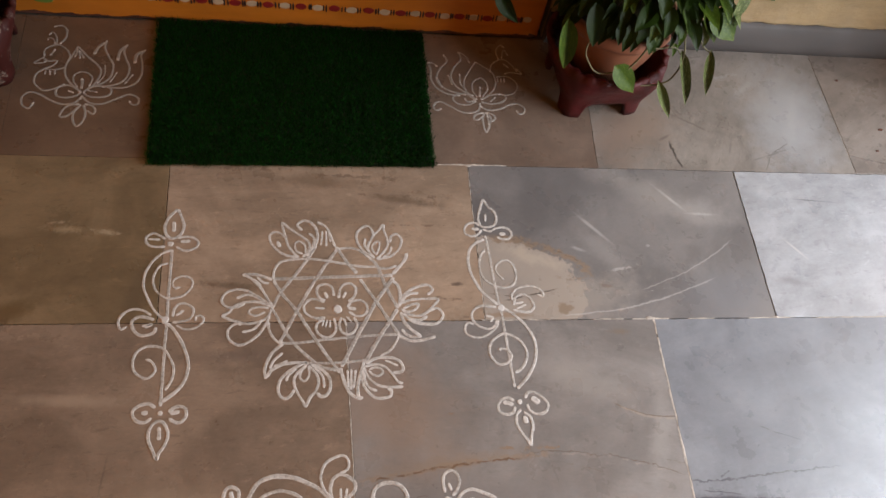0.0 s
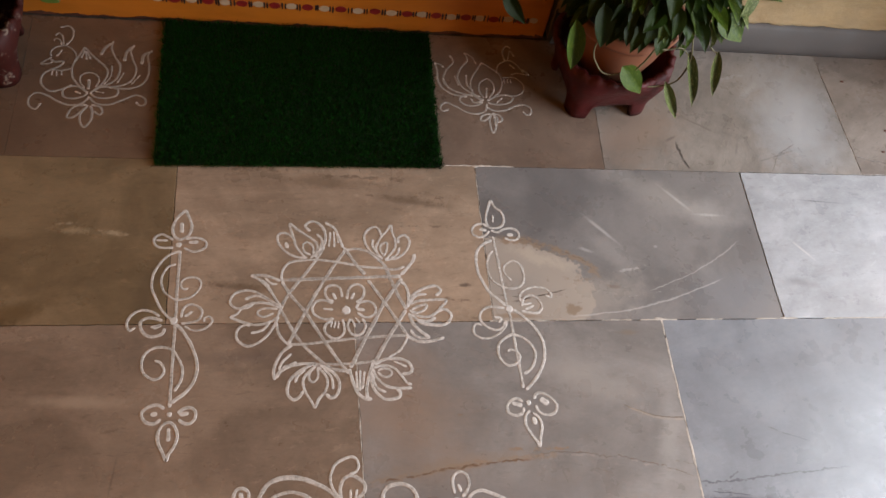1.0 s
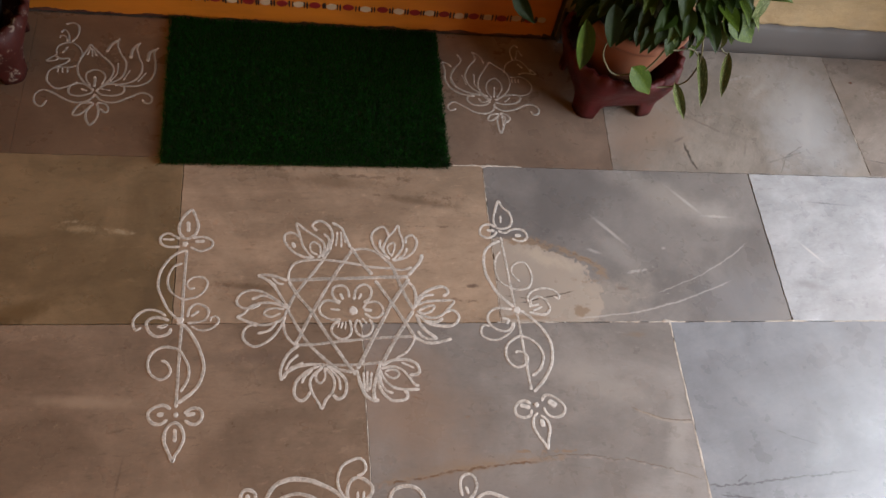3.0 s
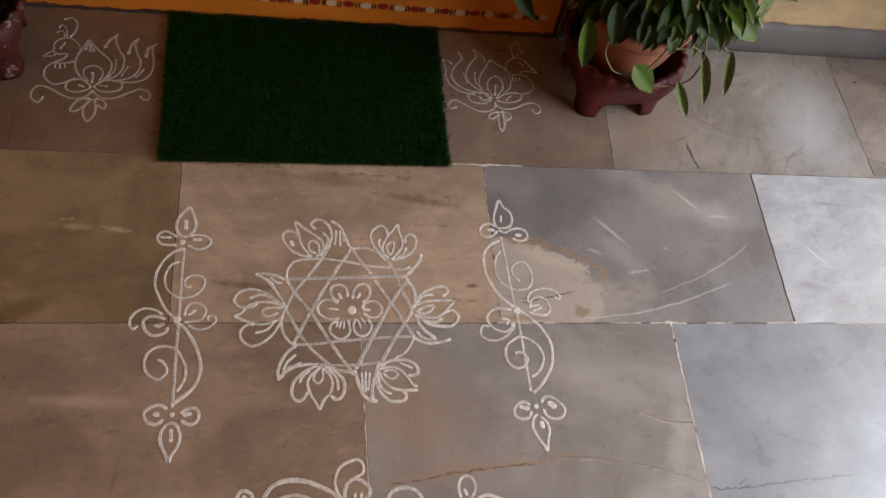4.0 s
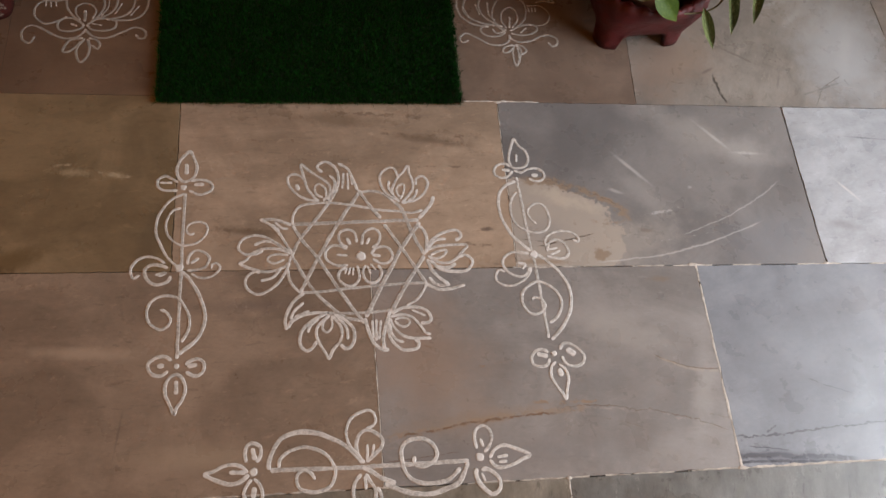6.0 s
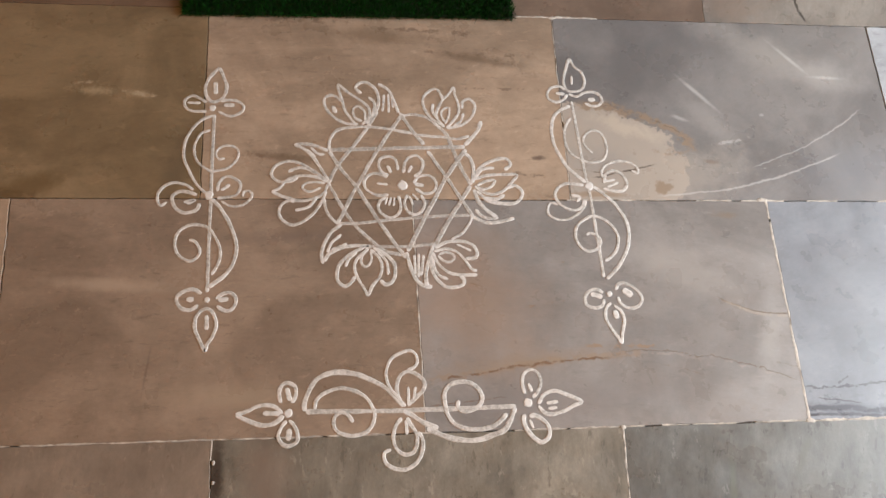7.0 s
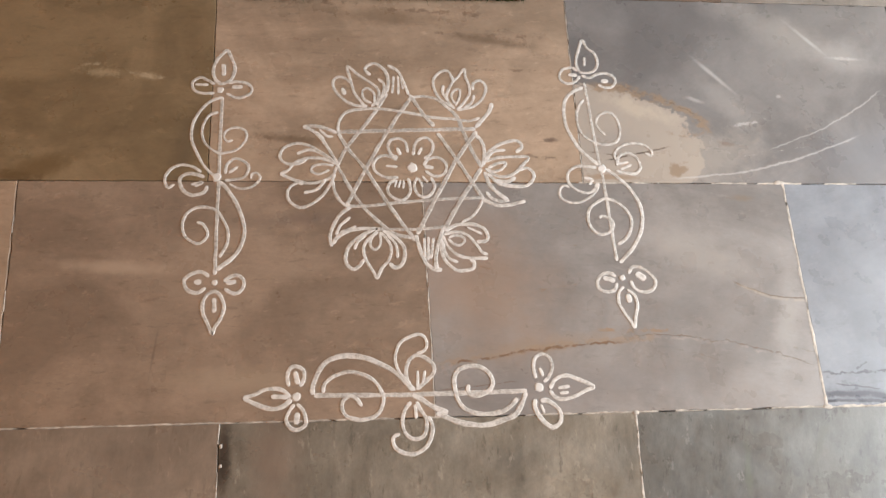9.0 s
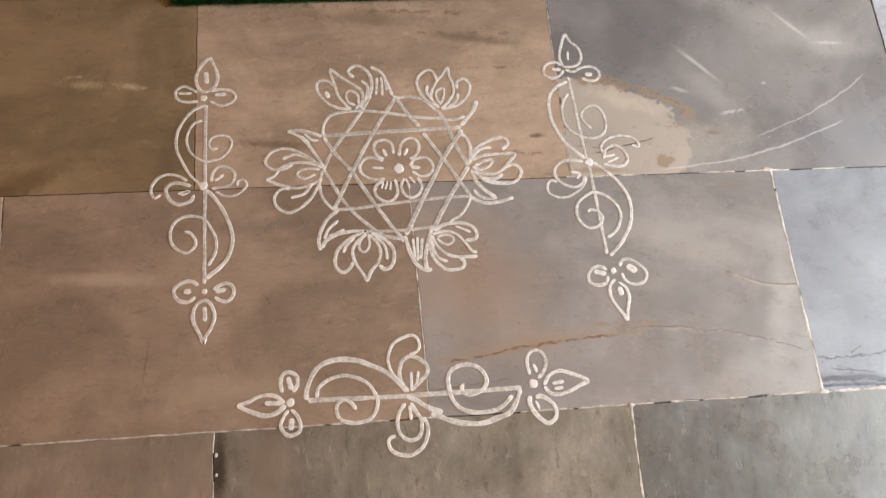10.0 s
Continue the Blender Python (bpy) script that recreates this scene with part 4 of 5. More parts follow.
stroke(rangoli_star, "dab", 5, (-158, 60), (-143, 46))

left_scroll = drawing("rangoli_scroll", "white painted upright vine scroll with three-petal ends beside the star", -0.32, -0.02)
stroke(left_scroll, "petal", 7, (-314, 218), (-328, 200), (-334, 180), (-332, 162), (-322, 150), (-311, 152), (-301, 162), (-299, 181), (-307, 204), (-314, 218))
stroke(left_scroll, "dab", 9, (-318, 188), (-316, 165))
stroke(left_scroll, "petal", 6, (-330, 148), (-342, 156), (-354, 161), (-365, 154), (-367, 144), (-361, 134), (-348, 130), (-329, 131))
stroke(left_scroll, "dab", 6, (-362, 147), (-340, 147))
stroke(left_scroll, "petal", 6, (-307, 151), (-294, 154), (-280, 152), (-269, 144), (-269, 133), (-278, 125), (-292, 122), (-309, 130))
stroke(left_scroll, "dab", 8, (-301, 143), (-283, 144))
stroke(left_scroll, "dot", 14, (-320, 137))
stroke(left_scroll, "stem", 7, (-316, 124), (-311, -29), (-305, -193))
stroke(left_scroll, "scroll", 6, (-316, 123), (-334, 115), (-351, 94), (-360, 69), (-360, 43), (-349, 17), (-336, -6), (-316, -27))
stroke(left_scroll, "scroll", 5, (-320, 94), (-334, 88), (-343, 69), (-343, 48), (-334, 31), (-318, 19), (-304, 18), (-286, 24), (-274, 38), (-271, 52), (-277, 62), (-292, 65), (-304, 59), (-308, 48), (-302, 39), (-293, 42))
stroke(left_scroll, "dot", 18, (-314, -27))
stroke(left_scroll, "scroll", 6, (-339, -18), (-352, -9), (-370, -5), (-386, -11), (-395, -25), (-395, -38), (-389, -46), (-380, -40))
stroke(left_scroll, "petal", 7, (-333, -27), (-346, -22), (-362, -21), (-372, -31), (-368, -47), (-357, -57), (-346, -59), (-332, -53), (-328, -42))
stroke(left_scroll, "dab", 6, (-353, -40), (-336, -36), (-347, -43))
stroke(left_scroll, "petal", 6, (-301, -20), (-300, -6), (-292, 6), (-281, 7), (-268, -1), (-264, -11), (-270, -25), (-283, -30), (-300, -32))
stroke(left_scroll, "dab", 6, (-295, -18), (-282, -7))
stroke(left_scroll, "scroll", 5, (-293, -38), (-277, -46), (-259, -44), (-247, -33), (-245, -24), (-252, -18), (-259, -21), (-259, -29))
stroke(left_scroll, "scroll", 8, (-310, -34), (-295, -49), (-280, -73), (-269, -98), (-264, -122), (-268, -146), (-279, -165), (-295, -179), (-302, -186))
stroke(left_scroll, "scroll", 6, (-339, -106), (-329, -110), (-321, -125), (-326, -137), (-337, -142), (-351, -135), (-359, -123), (-361, -106), (-356, -91), (-342, -81), (-327, -80), (-310, -86), (-296, -106), (-289, -127), (-291, -146), (-300, -165))
stroke(left_scroll, "dot", 9, (-305, -190))
stroke(left_scroll, "dot", 11, (-304, -207))
stroke(left_scroll, "petal", 7, (-313, -197), (-325, -190), (-339, -192), (-350, -201), (-349, -212), (-341, -221), (-328, -223), (-317, -215))
stroke(left_scroll, "dab", 10, (-335, -206), (-324, -206))
stroke(left_scroll, "petal", 7, (-290, -205), (-281, -197), (-270, -195), (-261, -202), (-260, -214), (-268, -224), (-279, -223), (-288, -217))
stroke(left_scroll, "dab", 9, (-287, -207), (-271, -205))
stroke(left_scroll, "petal", 7, (-301, -290), (-310, -273), (-318, -257), (-320, -241), (-314, -226), (-303, -221), (-293, -229), (-287, -246), (-291, -264), (-299, -279), (-301, -290))
stroke(left_scroll, "dab", 8, (-303, -232), (-301, -255))

right_scroll = drawing("rangoli_scroll", "white painted leaning vine scroll crossing the grey slab", 0.32, 0.0)
stroke(right_scroll, "petal", 6, (312, 256), (302, 229), (297, 206), (302, 188), (315, 186), (329, 191), (336, 207), (332, 227), (320, 238), (312, 256))
stroke(right_scroll, "dab", 5, (313, 218), (312, 200))
stroke(right_scroll, "petal", 6, (298, 189), (289, 196), (274, 193), (265, 181), (267, 169), (280, 163), (293, 168), (302, 179))
stroke(right_scroll, "petal", 6, (305, 180), (319, 176), (332, 183), (349, 186), (362, 178), (364, 166), (356, 157), (343, 157), (333, 162))
stroke(right_scroll, "dab", 7, (281, 182), (297, 180))
stroke(right_scroll, "dab", 8, (339, 170), (352, 170))
stroke(right_scroll, "stem", 6, (308, 165), (320, 10), (325, -32), (333, -169))
stroke(right_scroll, "scroll", 7, (305, 156), (287, 147), (273, 132), (267, 107), (269, 80), (279, 52), (291, 31), (305, 17), (319, 4))
stroke(right_scroll, "scroll", 5, (304, 131), (294, 116), (289, 94), (293, 69), (306, 53), (325, 44), (342, 44), (356, 51), (363, 67), (361, 89), (353, 103), (341, 107), (327, 98), (322, 86), (326, 73), (337, 61))
stroke(right_scroll, "dot", 18, (324, -3))
stroke(right_scroll, "scroll", 5, (350, 14), (349, 26), (358, 38), (375, 46), (392, 46), (406, 41), (415, 30), (412, 23), (403, 28))
stroke(right_scroll, "petal", 6, (351, 3), (356, 21), (370, 28), (384, 21), (391, 7), (389, -4), (378, -12), (361, -10), (349, -7))
stroke(right_scroll, "dab", 5, (353, 7), (371, 10))
stroke(right_scroll, "dab", 5, (357, -4), (376, 5))
stroke(right_scroll, "petal", 6, (315, -1), (299, 1), (282, 1), (269, -7), (263, -21), (269, -35), (282, -45), (297, -48), (309, -41), (314, -30))
stroke(right_scroll, "scroll", 5, (266, -39), (257, -35), (250, -42), (249, -56), (261, -65), (278, -66), (298, -57), (311, -43), (316, -30))
stroke(right_scroll, "dab", 6, (292, -20), (306, -24), (300, -33))
stroke(right_scroll, "scroll", 7, (332, -4), (350, -20), (368, -39), (382, -68), (384, -94), (378, -119), (364, -144), (346, -164), (338, -172))
stroke(right_scroll, "scroll", 6, (311, -94), (316, -90), (328, -94), (334, -106), (326, -119), (311, -123), (299, -115), (292, -97), (296, -79), (309, -66), (325, -59), (343, -65), (358, -79), (365, -97), (360, -119), (348, -134), (338, -140))
stroke(right_scroll, "dot", 12, (339, -198))
stroke(right_scroll, "petal", 6, (329, -196), (319, -190), (306, -193), (298, -204), (300, -217), (313, -222), (325, -218), (330, -207))
stroke(right_scroll, "dab", 9, (308, -198), (327, -203))
stroke(right_scroll, "petal", 6, (350, -191), (357, -180), (369, -180), (384, -190), (393, -203), (388, -217), (375, -222), (362, -219), (355, -212), (353, -203))
stroke(right_scroll, "dab", 12, (363, -190), (377, -201))
stroke(right_scroll, "petal", 6, (351, -282), (344, -268), (335, -254), (329, -239), (331, -222), (340, -213))
stroke(right_scroll, "petal", 6, (345, -218), (356, -228), (359, -245), (354, -261), (351, -282))
stroke(right_scroll, "dab", 10, (345, -226), (347, -240))

front_scroll = drawing("rangoli_scroll", "white painted broad vine scroll lying across the slab joint", 0.0, -0.385)
stroke(front_scroll, "dot", 16, (-172, -385))
stroke(front_scroll, "petal", 7, (-184, -369), (-187, -355), (-183, -342), (-174, -339), (-163, -345), (-162, -358), (-168, -369))
stroke(front_scroll, "dab", 9, (-176, -347), (-170, -366))
stroke(front_scroll, "petal", 7, (-249, -386), (-232, -380), (-220, -374), (-206, -372), (-191, -376), (-181, -386))
stroke(front_scroll, "petal", 8, (-249, -386), (-236, -393), (-219, -400), (-203, -402), (-189, -397), (-179, -388))
stroke(front_scroll, "dab", 8, (-209, -384), (-184, -385))
stroke(front_scroll, "petal", 7, (-174, -396), (-182, -406), (-186, -418), (-179, -430), (-169, -433), (-158, -426), (-158, -414), (-164, -402), (-171, -396))
stroke(front_scroll, "dab", 9, (-169, -408), (-171, -425))
stroke(front_scroll, "stem", 8, (-146, -383), (0, -383), (173, -379))
stroke(front_scroll, "scroll", 9, (-148, -382), (-149, -371), (-142, -350), (-130, -333), (-109, -324), (-84, -324), (-62, -330), (-37, -342), (-15, -359), (0, -377))
stroke(front_scroll, "scroll", 9, (0, -383), (14, -391), (31, -402), (52, -411))
stroke(front_scroll, "scroll", 9, (35, -411), (60, -422), (85, -428), (110, -429), (132, -423), (152, -415), (163, -400), (171, -381))
stroke(front_scroll, "scroll", 7, (-133, -379), (-131, -365), (-117, -354), (-96, -348), (-75, -352), (-58, -362), (-47, -378), (-44, -393), (-51, -410), (-66, -418), (-83, -419), (-99, -413), (-105, -402), (-103, -390), (-93, -384), (-83, -389), (-76, -400))
stroke(front_scroll, "scroll", 6, (-3, -368), (-17, -353), (-25, -338), (-26, -322), (-19, -304), (-4, -294), (11, -290), (20, -297), (22, -310), (15, -318), (7, -319))
stroke(front_scroll, "petal", 7, (3, -377), (-7, -364), (-10, -347), (-5, -331), (7, -323), (21, -328), (32, -338), (31, -351), (19, -364), (6, -375))
stroke(front_scroll, "dab", 5, (7, -372), (8, -347))
stroke(front_scroll, "dab", 5, (15, -366), (19, -347))
stroke(front_scroll, "petal", 7, (-3, -394), (-12, -406), (-16, -423), (-12, -439), (0, -448), (13, -446), (19, -435), (19, -419), (11, -405), (5, -394))
stroke(front_scroll, "dab", 6, (3, -398), (5, -419))
stroke(front_scroll, "scroll", 7, (22, -416), (28, -427), (27, -444), (19, -460), (4, -469), (-12, -469), (-25, -462), (-30, -451), (-28, -444), (-19, -441))
stroke(front_scroll, "scroll", 8, (85, -369), (83, -376), (87, -384), (99, -385), (114, -379), (121, -367), (117, -353), (105, -343), (88, -340), (71, -345), (63, -358), (64, -377), (69, -394), (81, -407), (102, -413), (124, -412), (141, -406), (158, -390))
stroke(front_scroll, "dot", 16, (192, -374))
stroke(front_scroll, "petal", 6, (188, -360), (185, -344), (188, -329), (199, -322), (210, -327), (214, -342), (209, -356), (200, -366))
stroke(front_scroll, "dab", 6, (195, -344), (199, -357))
stroke(front_scroll, "petal", 7, (208, -376), (218, -362), (234, -356), (253, -362), (276, -373), (262, -380), (246, -388), (228, -392), (216, -389), (208, -379))
stroke(front_scroll, "dab", 6, (221, -375), (239, -373))
stroke(front_scroll, "dab", 5, (223, -383), (237, -382))
stroke(front_scroll, "petal", 8, (185, -392), (183, -402), (189, -417), (200, -430), (210, -434), (221, -426), (222, -413), (215, -402), (202, -394), (193, -395))
stroke(front_scroll, "dab", 5, (193, -400), (198, -413))

left_lotus = drawing("rangoli_lotus", "white painted lotus and bird outline beside the doormat", -0.535, 0.46)
# coat cut so the strokes look dim, as in the weak light here
dimmed[left_lotus.name] = 0.60
stroke(left_lotus, "petal", 6, (-567, 645), (-575, 621), (-584, 590), (-581, 562), (-566, 537), (-549, 522))
stroke(left_lotus, "petal", 6, (-567, 645), (-543, 618), (-519, 594), (-509, 573), (-515, 545), (-531, 523))
stroke(left_lotus, "petal", 5, (-550, 527), (-561, 543), (-563, 562), (-550, 572), (-533, 568), (-524, 553), (-528, 531))
stroke(left_lotus, "dab", 8, (-545, 553), (-542, 524))
stroke(left_lotus, "dab", 5, (-566, 637), (-569, 614))
stroke(left_lotus, "dab", 5, (-563, 633), (-558, 610))
stroke(left_lotus, "dab", 5, (-561, 633), (-550, 612))
stroke(left_lotus, "petal", 6, (-509, 668), (-510, 645), (-499, 620), (-486, 596), (-486, 568), (-497, 546), (-521, 532))
stroke(left_lotus, "dab", 9, (-511, 661), (-523, 649), (-531, 625))
stroke(left_lotus, "petal", 6, (-463, 658), (-469, 639), (-461, 614), (-451, 589), (-454, 561), (-468, 543), (-501, 531))
stroke(left_lotus, "dab", 9, (-466, 653), (-477, 637), (-479, 610))
stroke(left_lotus, "petal", 6, (-423, 645), (-431, 629), (-425, 599), (-424, 571), (-433, 546), (-455, 532), (-490, 530))
stroke(left_lotus, "dab", 9, (-428, 640), (-440, 629), (-442, 603))
stroke(left_lotus, "dab", 4, (-503, 595), (-501, 565), (-512, 540))
stroke(left_lotus, "dab", 4, (-475, 575), (-486, 546))
stroke(left_lotus, "dab", 4, (-441, 570), (-456, 543))
stroke(left_lotus, "petal", 6, (-542, 515), (-565, 531), (-584, 530), (-593, 517), (-588, 501), (-568, 498), (-549, 505), (-542, 515))
stroke(left_lotus, "dab", 5, (-568, 517), (-555, 511))
stroke(left_lotus, "petal", 6, (-537, 515), (-519, 532), (-496, 533), (-482, 526), (-483, 510), (-503, 502), (-526, 504), (-537, 515))
stroke(left_lotus, "dab", 4, (-508, 516), (-528, 519))
stroke(left_lotus, "scroll", 6, (-537, 501), (-552, 484), (-574, 480), (-598, 488), (-623, 504), (-644, 510), (-657, 495), (-654, 475), (-639, 466), (-631, 482))
stroke(left_lotus, "scroll", 6, (-540, 504), (-520, 486), (-495, 484), (-468, 499), (-443, 513), (-423, 503), (-422, 487), (-433, 485), (-440, 494))
stroke(left_lotus, "petal", 6, (-540, 482), (-562, 476), (-574, 455), (-572, 445), (-558, 450), (-543, 472))
stroke(left_lotus, "petal", 7, (-537, 480), (-548, 457), (-546, 434), (-537, 421), (-527, 435), (-525, 458), (-531, 479))
stroke(left_lotus, "petal", 6, (-529, 482), (-513, 477), (-506, 465), (-510, 455), (-522, 464))
stroke(left_lotus, "scroll", 6, (-577, 535), (-598, 521), (-619, 516), (-637, 531), (-642, 549), (-638, 566), (-624, 578), (-609, 589), (-605, 601), (-622, 600), (-633, 607))
stroke(left_lotus, "petal", 5, (-632, 614), (-635, 629), (-626, 643), (-607, 648), (-589, 635), (-580, 615), (-582, 602))
stroke(left_lotus, "petal", 5, (-631, 612), (-650, 593), (-633, 594), (-626, 601))
stroke(left_lotus, "dab", 5, (-624, 576), (-603, 576), (-584, 582))
stroke(left_lotus, "dab", 4, (-623, 573), (-622, 560))
stroke(left_lotus, "dab", 4, (-614, 572), (-612, 559))
stroke(left_lotus, "dab", 4, (-604, 573), (-602, 561))
stroke(left_lotus, "scroll", 6, (-606, 651), (-597, 672), (-598, 693), (-610, 708), (-627, 703))
stroke(left_lotus, "scroll", 5, (-613, 651), (-617, 673), (-627, 686), (-633, 677))
stroke(left_lotus, "scroll", 4, (-616, 650), (-621, 664), (-632, 668), (-633, 660))
stroke(left_lotus, "dab", 6, (-613, 635), (-621, 616))

right_lotus = drawing("rangoli_lotus", "thin white painted lotus and bird outline near the plant stand", 0.335, 0.47)
# thin paint, cut further to imitate the shade beside the stand
dimmed[right_lotus.name] = 0.50
stroke(right_lotus, "petal", 5, (330, 652), (313, 624), (300, 597), (297, 570), (309, 548), (325, 536))
stroke(right_lotus, "petal", 5, (330, 652), (348, 638), (367, 622), (374, 597), (368, 569), (349, 547), (332, 536))
stroke(right_lotus, "petal", 5, (326, 542), (316, 563), (320, 589), (338, 602), (350, 590), (352, 568), (338, 543))
stroke(right_lotus, "dab", 6, (335, 574), (331, 543))
stroke(right_lotus, "petal", 6, (291, 682), (295, 659), (277, 631), (268, 604), (275, 578), (291, 561), (317, 545))
stroke(right_lotus, "dab", 5, (294, 681), (309, 667), (317, 647))
stroke(right_lotus, "petal", 6, (255, 671), (261, 651), (243, 625), (233, 596), (242, 573), (267, 557), (300, 548))
stroke(right_lotus, "petal", 6, (216, 645), (221, 619), (220, 592), (231, 567), (253, 551), (286, 544))
stroke(right_lotus, "dab", 5, (217, 645), (229, 642), (238, 632))
stroke(right_lotus, "dab", 5, (261, 607), (269, 577))
stroke(right_lotus, "dab", 5, (289, 612), (289, 582), (301, 562))
stroke(right_lotus, "dab", 5, (233, 598), (245, 568))
stroke(right_lotus, "petal", 6, (322, 532), (300, 550), (277, 547), (268, 535), (280, 520), (304, 519), (322, 530))
stroke(right_lotus, "dab", 5, (295, 539), (302, 528), (318, 532))
stroke(right_lotus, "petal", 6, (334, 536), (360, 551), (384, 554), (394, 544), (382, 530), (357, 524), (334, 529))
stroke(right_lotus, "dab", 5, (369, 545), (355, 530))
stroke(right_lotus, "scroll", 6, (331, 524), (324, 503), (304, 494), (282, 498), (257, 514), (236, 525), (221, 512), (226, 499), (240, 505))
stroke(right_lotus, "scroll", 6, (330, 515), (349, 505), (376, 509), (397, 522), (418, 526), (433, 517), (432, 502), (421, 496), (414, 506))
stroke(right_lotus, "petal", 6, (335, 496), (317, 490), (311, 478), (320, 475), (334, 487))
stroke(right_lotus, "petal", 6, (337, 496), (332, 471), (337, 440), (346, 460), (351, 483), (340, 496))
stroke(right_lotus, "dab", 6, (344, 488), (346, 460))
stroke(right_lotus, "petal", 6, (341, 498), (357, 492), (362, 480), (352, 471))
stroke(right_lotus, "scroll", 4, (377, 608), (407, 609), (425, 586), (419, 564), (401, 553), (376, 553))
stroke(right_lotus, "petal", 4, (363, 621), (369, 645), (385, 660), (403, 663), (418, 648), (429, 625))
stroke(right_lotus, "petal", 5, (428, 636), (440, 620), (415, 624), (398, 618))
stroke(right_lotus, "scroll", 5, (388, 662), (385, 692), (397, 711), (406, 704))
stroke(right_lotus, "scroll", 4, (396, 667), (404, 695), (413, 677))
stroke(right_lotus, "dab", 5, (399, 650), (410, 638))
stroke(right_lotus, "dab", 4, (380, 603), (380, 590))
stroke(right_lotus, "dab", 4, (388, 603), (388, 591))
stroke(right_lotus, "dab", 4, (395, 603), (395, 591))


# ---- plant stands ----
def stand_shape(height, base, top, arch):
    """A hollow stand: squarish foot with four arched openings, round scalloped rim."""
    cols, rows = 96, 9
    verts, faces = [], []

    def radius(a, f, inset):
        p = 7.0 - 5.0 * min(1, max(0.0, f - 0.35) * 1.7)
        half = base + (top - base) * min(1.0, max(0.0, f - 0.25) / 0.65) ** 1.2
        r = (abs(math.cos(a)) ** p + abs(math.sin(a)) ** p) ** (-1 / p)
        return half * r - inset

    for skin, inset in enumerate((0.0, 0.010)):
        for i in range(rows + 1):
            for k in range(cols):
                a = 2 * math.pi * k / cols
                near = (a + math.pi / 4) % (math.pi / 2) - math.pi / 4
                gap = max(0.0, 1 - (abs(near) / 0.52) ** 8) ** 0.5
                low = arch * gap
                z = low + (height - low) * i / rows
                r = radius(a, z / height, inset)
                if i == rows:
                    r += 0.0040 * math.sin(26 * a) + 0.002 * math.sin(7 * a)
                    z += 0.0045 * math.sin(26 * a + 1)
                verts.append((r * math.cos(a), r * math.sin(a), z))
    size = cols * (rows + 1)
    for k in range(cols):
        j = (k + 1) % cols
        for i in range(rows):
            p = i * cols
            faces.append((p + k, p + j, p + cols + j, p + cols + k))
            faces.append((size + p + j, size + p + k, size + p + cols + k, size + p + cols + j))
        faces.append((j, k, size + k, size + j))
        p = rows * cols
        faces.append((p + k, p + j, size + p + j, size + p + k))
    return verts, faces


def plant_stand(material, label, x, y, turn=0.0):
    ob = tagged(new("plant_stand"), label, "plant stand", group="plant stands")
    v, f = stand_shape(0.15, 0.098, 0.137, 0.044)
    piece("body", v, f, material, ob, "", True)
    v, f = lathe([(0.001, 0.060), (0.094, 0.060), (0.094, 0.052), (0.001, 0.052)], 32)
    piece("shelf", v, f, material, ob)
    ob.matrix_world = pose(x, y, 0.001, 0, 0, turn)
    return ob


STAND = (0.606, 0.594)
plant_stand(MAROON, "scuffed maroon plant stand with arched feet and scalloped rim", *STAND, 6)
plant_stand(WHITEWASHED, "maroon plant stand with peeling whitewash stains", -0.787, 0.606, 8)

# black pot shape, added to fill the stand's black inside
dark_pot = tagged(new("flower_pot"), "black pot shape added inside the stained stand", "flower pot")
v, f = lathe([(0.001, 0), (0.062, 0), (0.07, 0.01), (0.098, 0.14), (0.108, 0.145), (0.108, 0.165), (0.098, 0.165), (0.094, 0.12), (0.001, 0.12)], 40)
piece("pot", v, f, BLACK_PLASTIC, dark_pot, "", True)
dark_pot.location = (-0.787, 0.606, 0.062)

# ---- potted vine ----
plant = tagged(new("potted_vine"), "green trailing vine in a round terracotta pot on a stand", "potted plant")
plant.location = (STAND[0], STAND[1], 0.062)
v, f = lathe([(0.001, 0.0), (0.055, 0.0), (0.068, 0.008), (0.082, 0.050), (0.099, 0.100), (0.110, 0.150), (0.113, 0.160), (0.121, 0.163), (0.124, 0.173), (0.123, 0.190), (0.117, 0.194), (0.110, 0.190), (0.106, 0.155), (0.001, 0.152)], 56)
pot = piece("pot", v, f, TERRACOTTA, plant, "rounded terracotta pot", True)
v, f = lathe([(0.001, 0.172), (0.06, 0.170), (0.103, 0.163), (0.106, 0.156)], 40)
piece("soil", v, f, SOIL, pot)


def leaf_mesh(name, material, fold, curl, waist):
    """A heart-shaped leaf of unit length along y, folded at the midrib and drooping at the tip."""
    rows, cols = 12, 6
    verts, faces = [], []
    for i in range(rows + 1):
        t = i / rows
        half = waist * (math.sin(math.pi * t ** 0.62) ** 0.85) * (1 - 0.25 * t) if 0 < i < rows else 0.006
        for k in range(cols + 1):
            s = 2 * k / cols - 1
            back = 0.10 * abs(s) ** 1.5 * (1 - t) ** 3
            verts.append((half * s, t - back, fold * half * abs(s) + curl * t * (1 - t) + 0.012 * math.sin(9 * t + 4 * s) * abs(s)))
    for i in range(rows):
        for k in range(cols):
            p = i * (cols + 1) + k
            faces.append((p, p + 1, p + cols + 2, p + cols + 1))
    return mesh_of(name, verts, faces, material, True)


LEAVES = {(m, k): leaf_mesh("leaf", mat, 0.25 + 0.2 * k, 0.10 + 0.12 * k, 0.36 - 0.05 * k) for m, mat in (("dark", LEAF_SHADED), ("mid", LEAF_MID), ("pale", LEAF_PALE)) for k in range(3)}


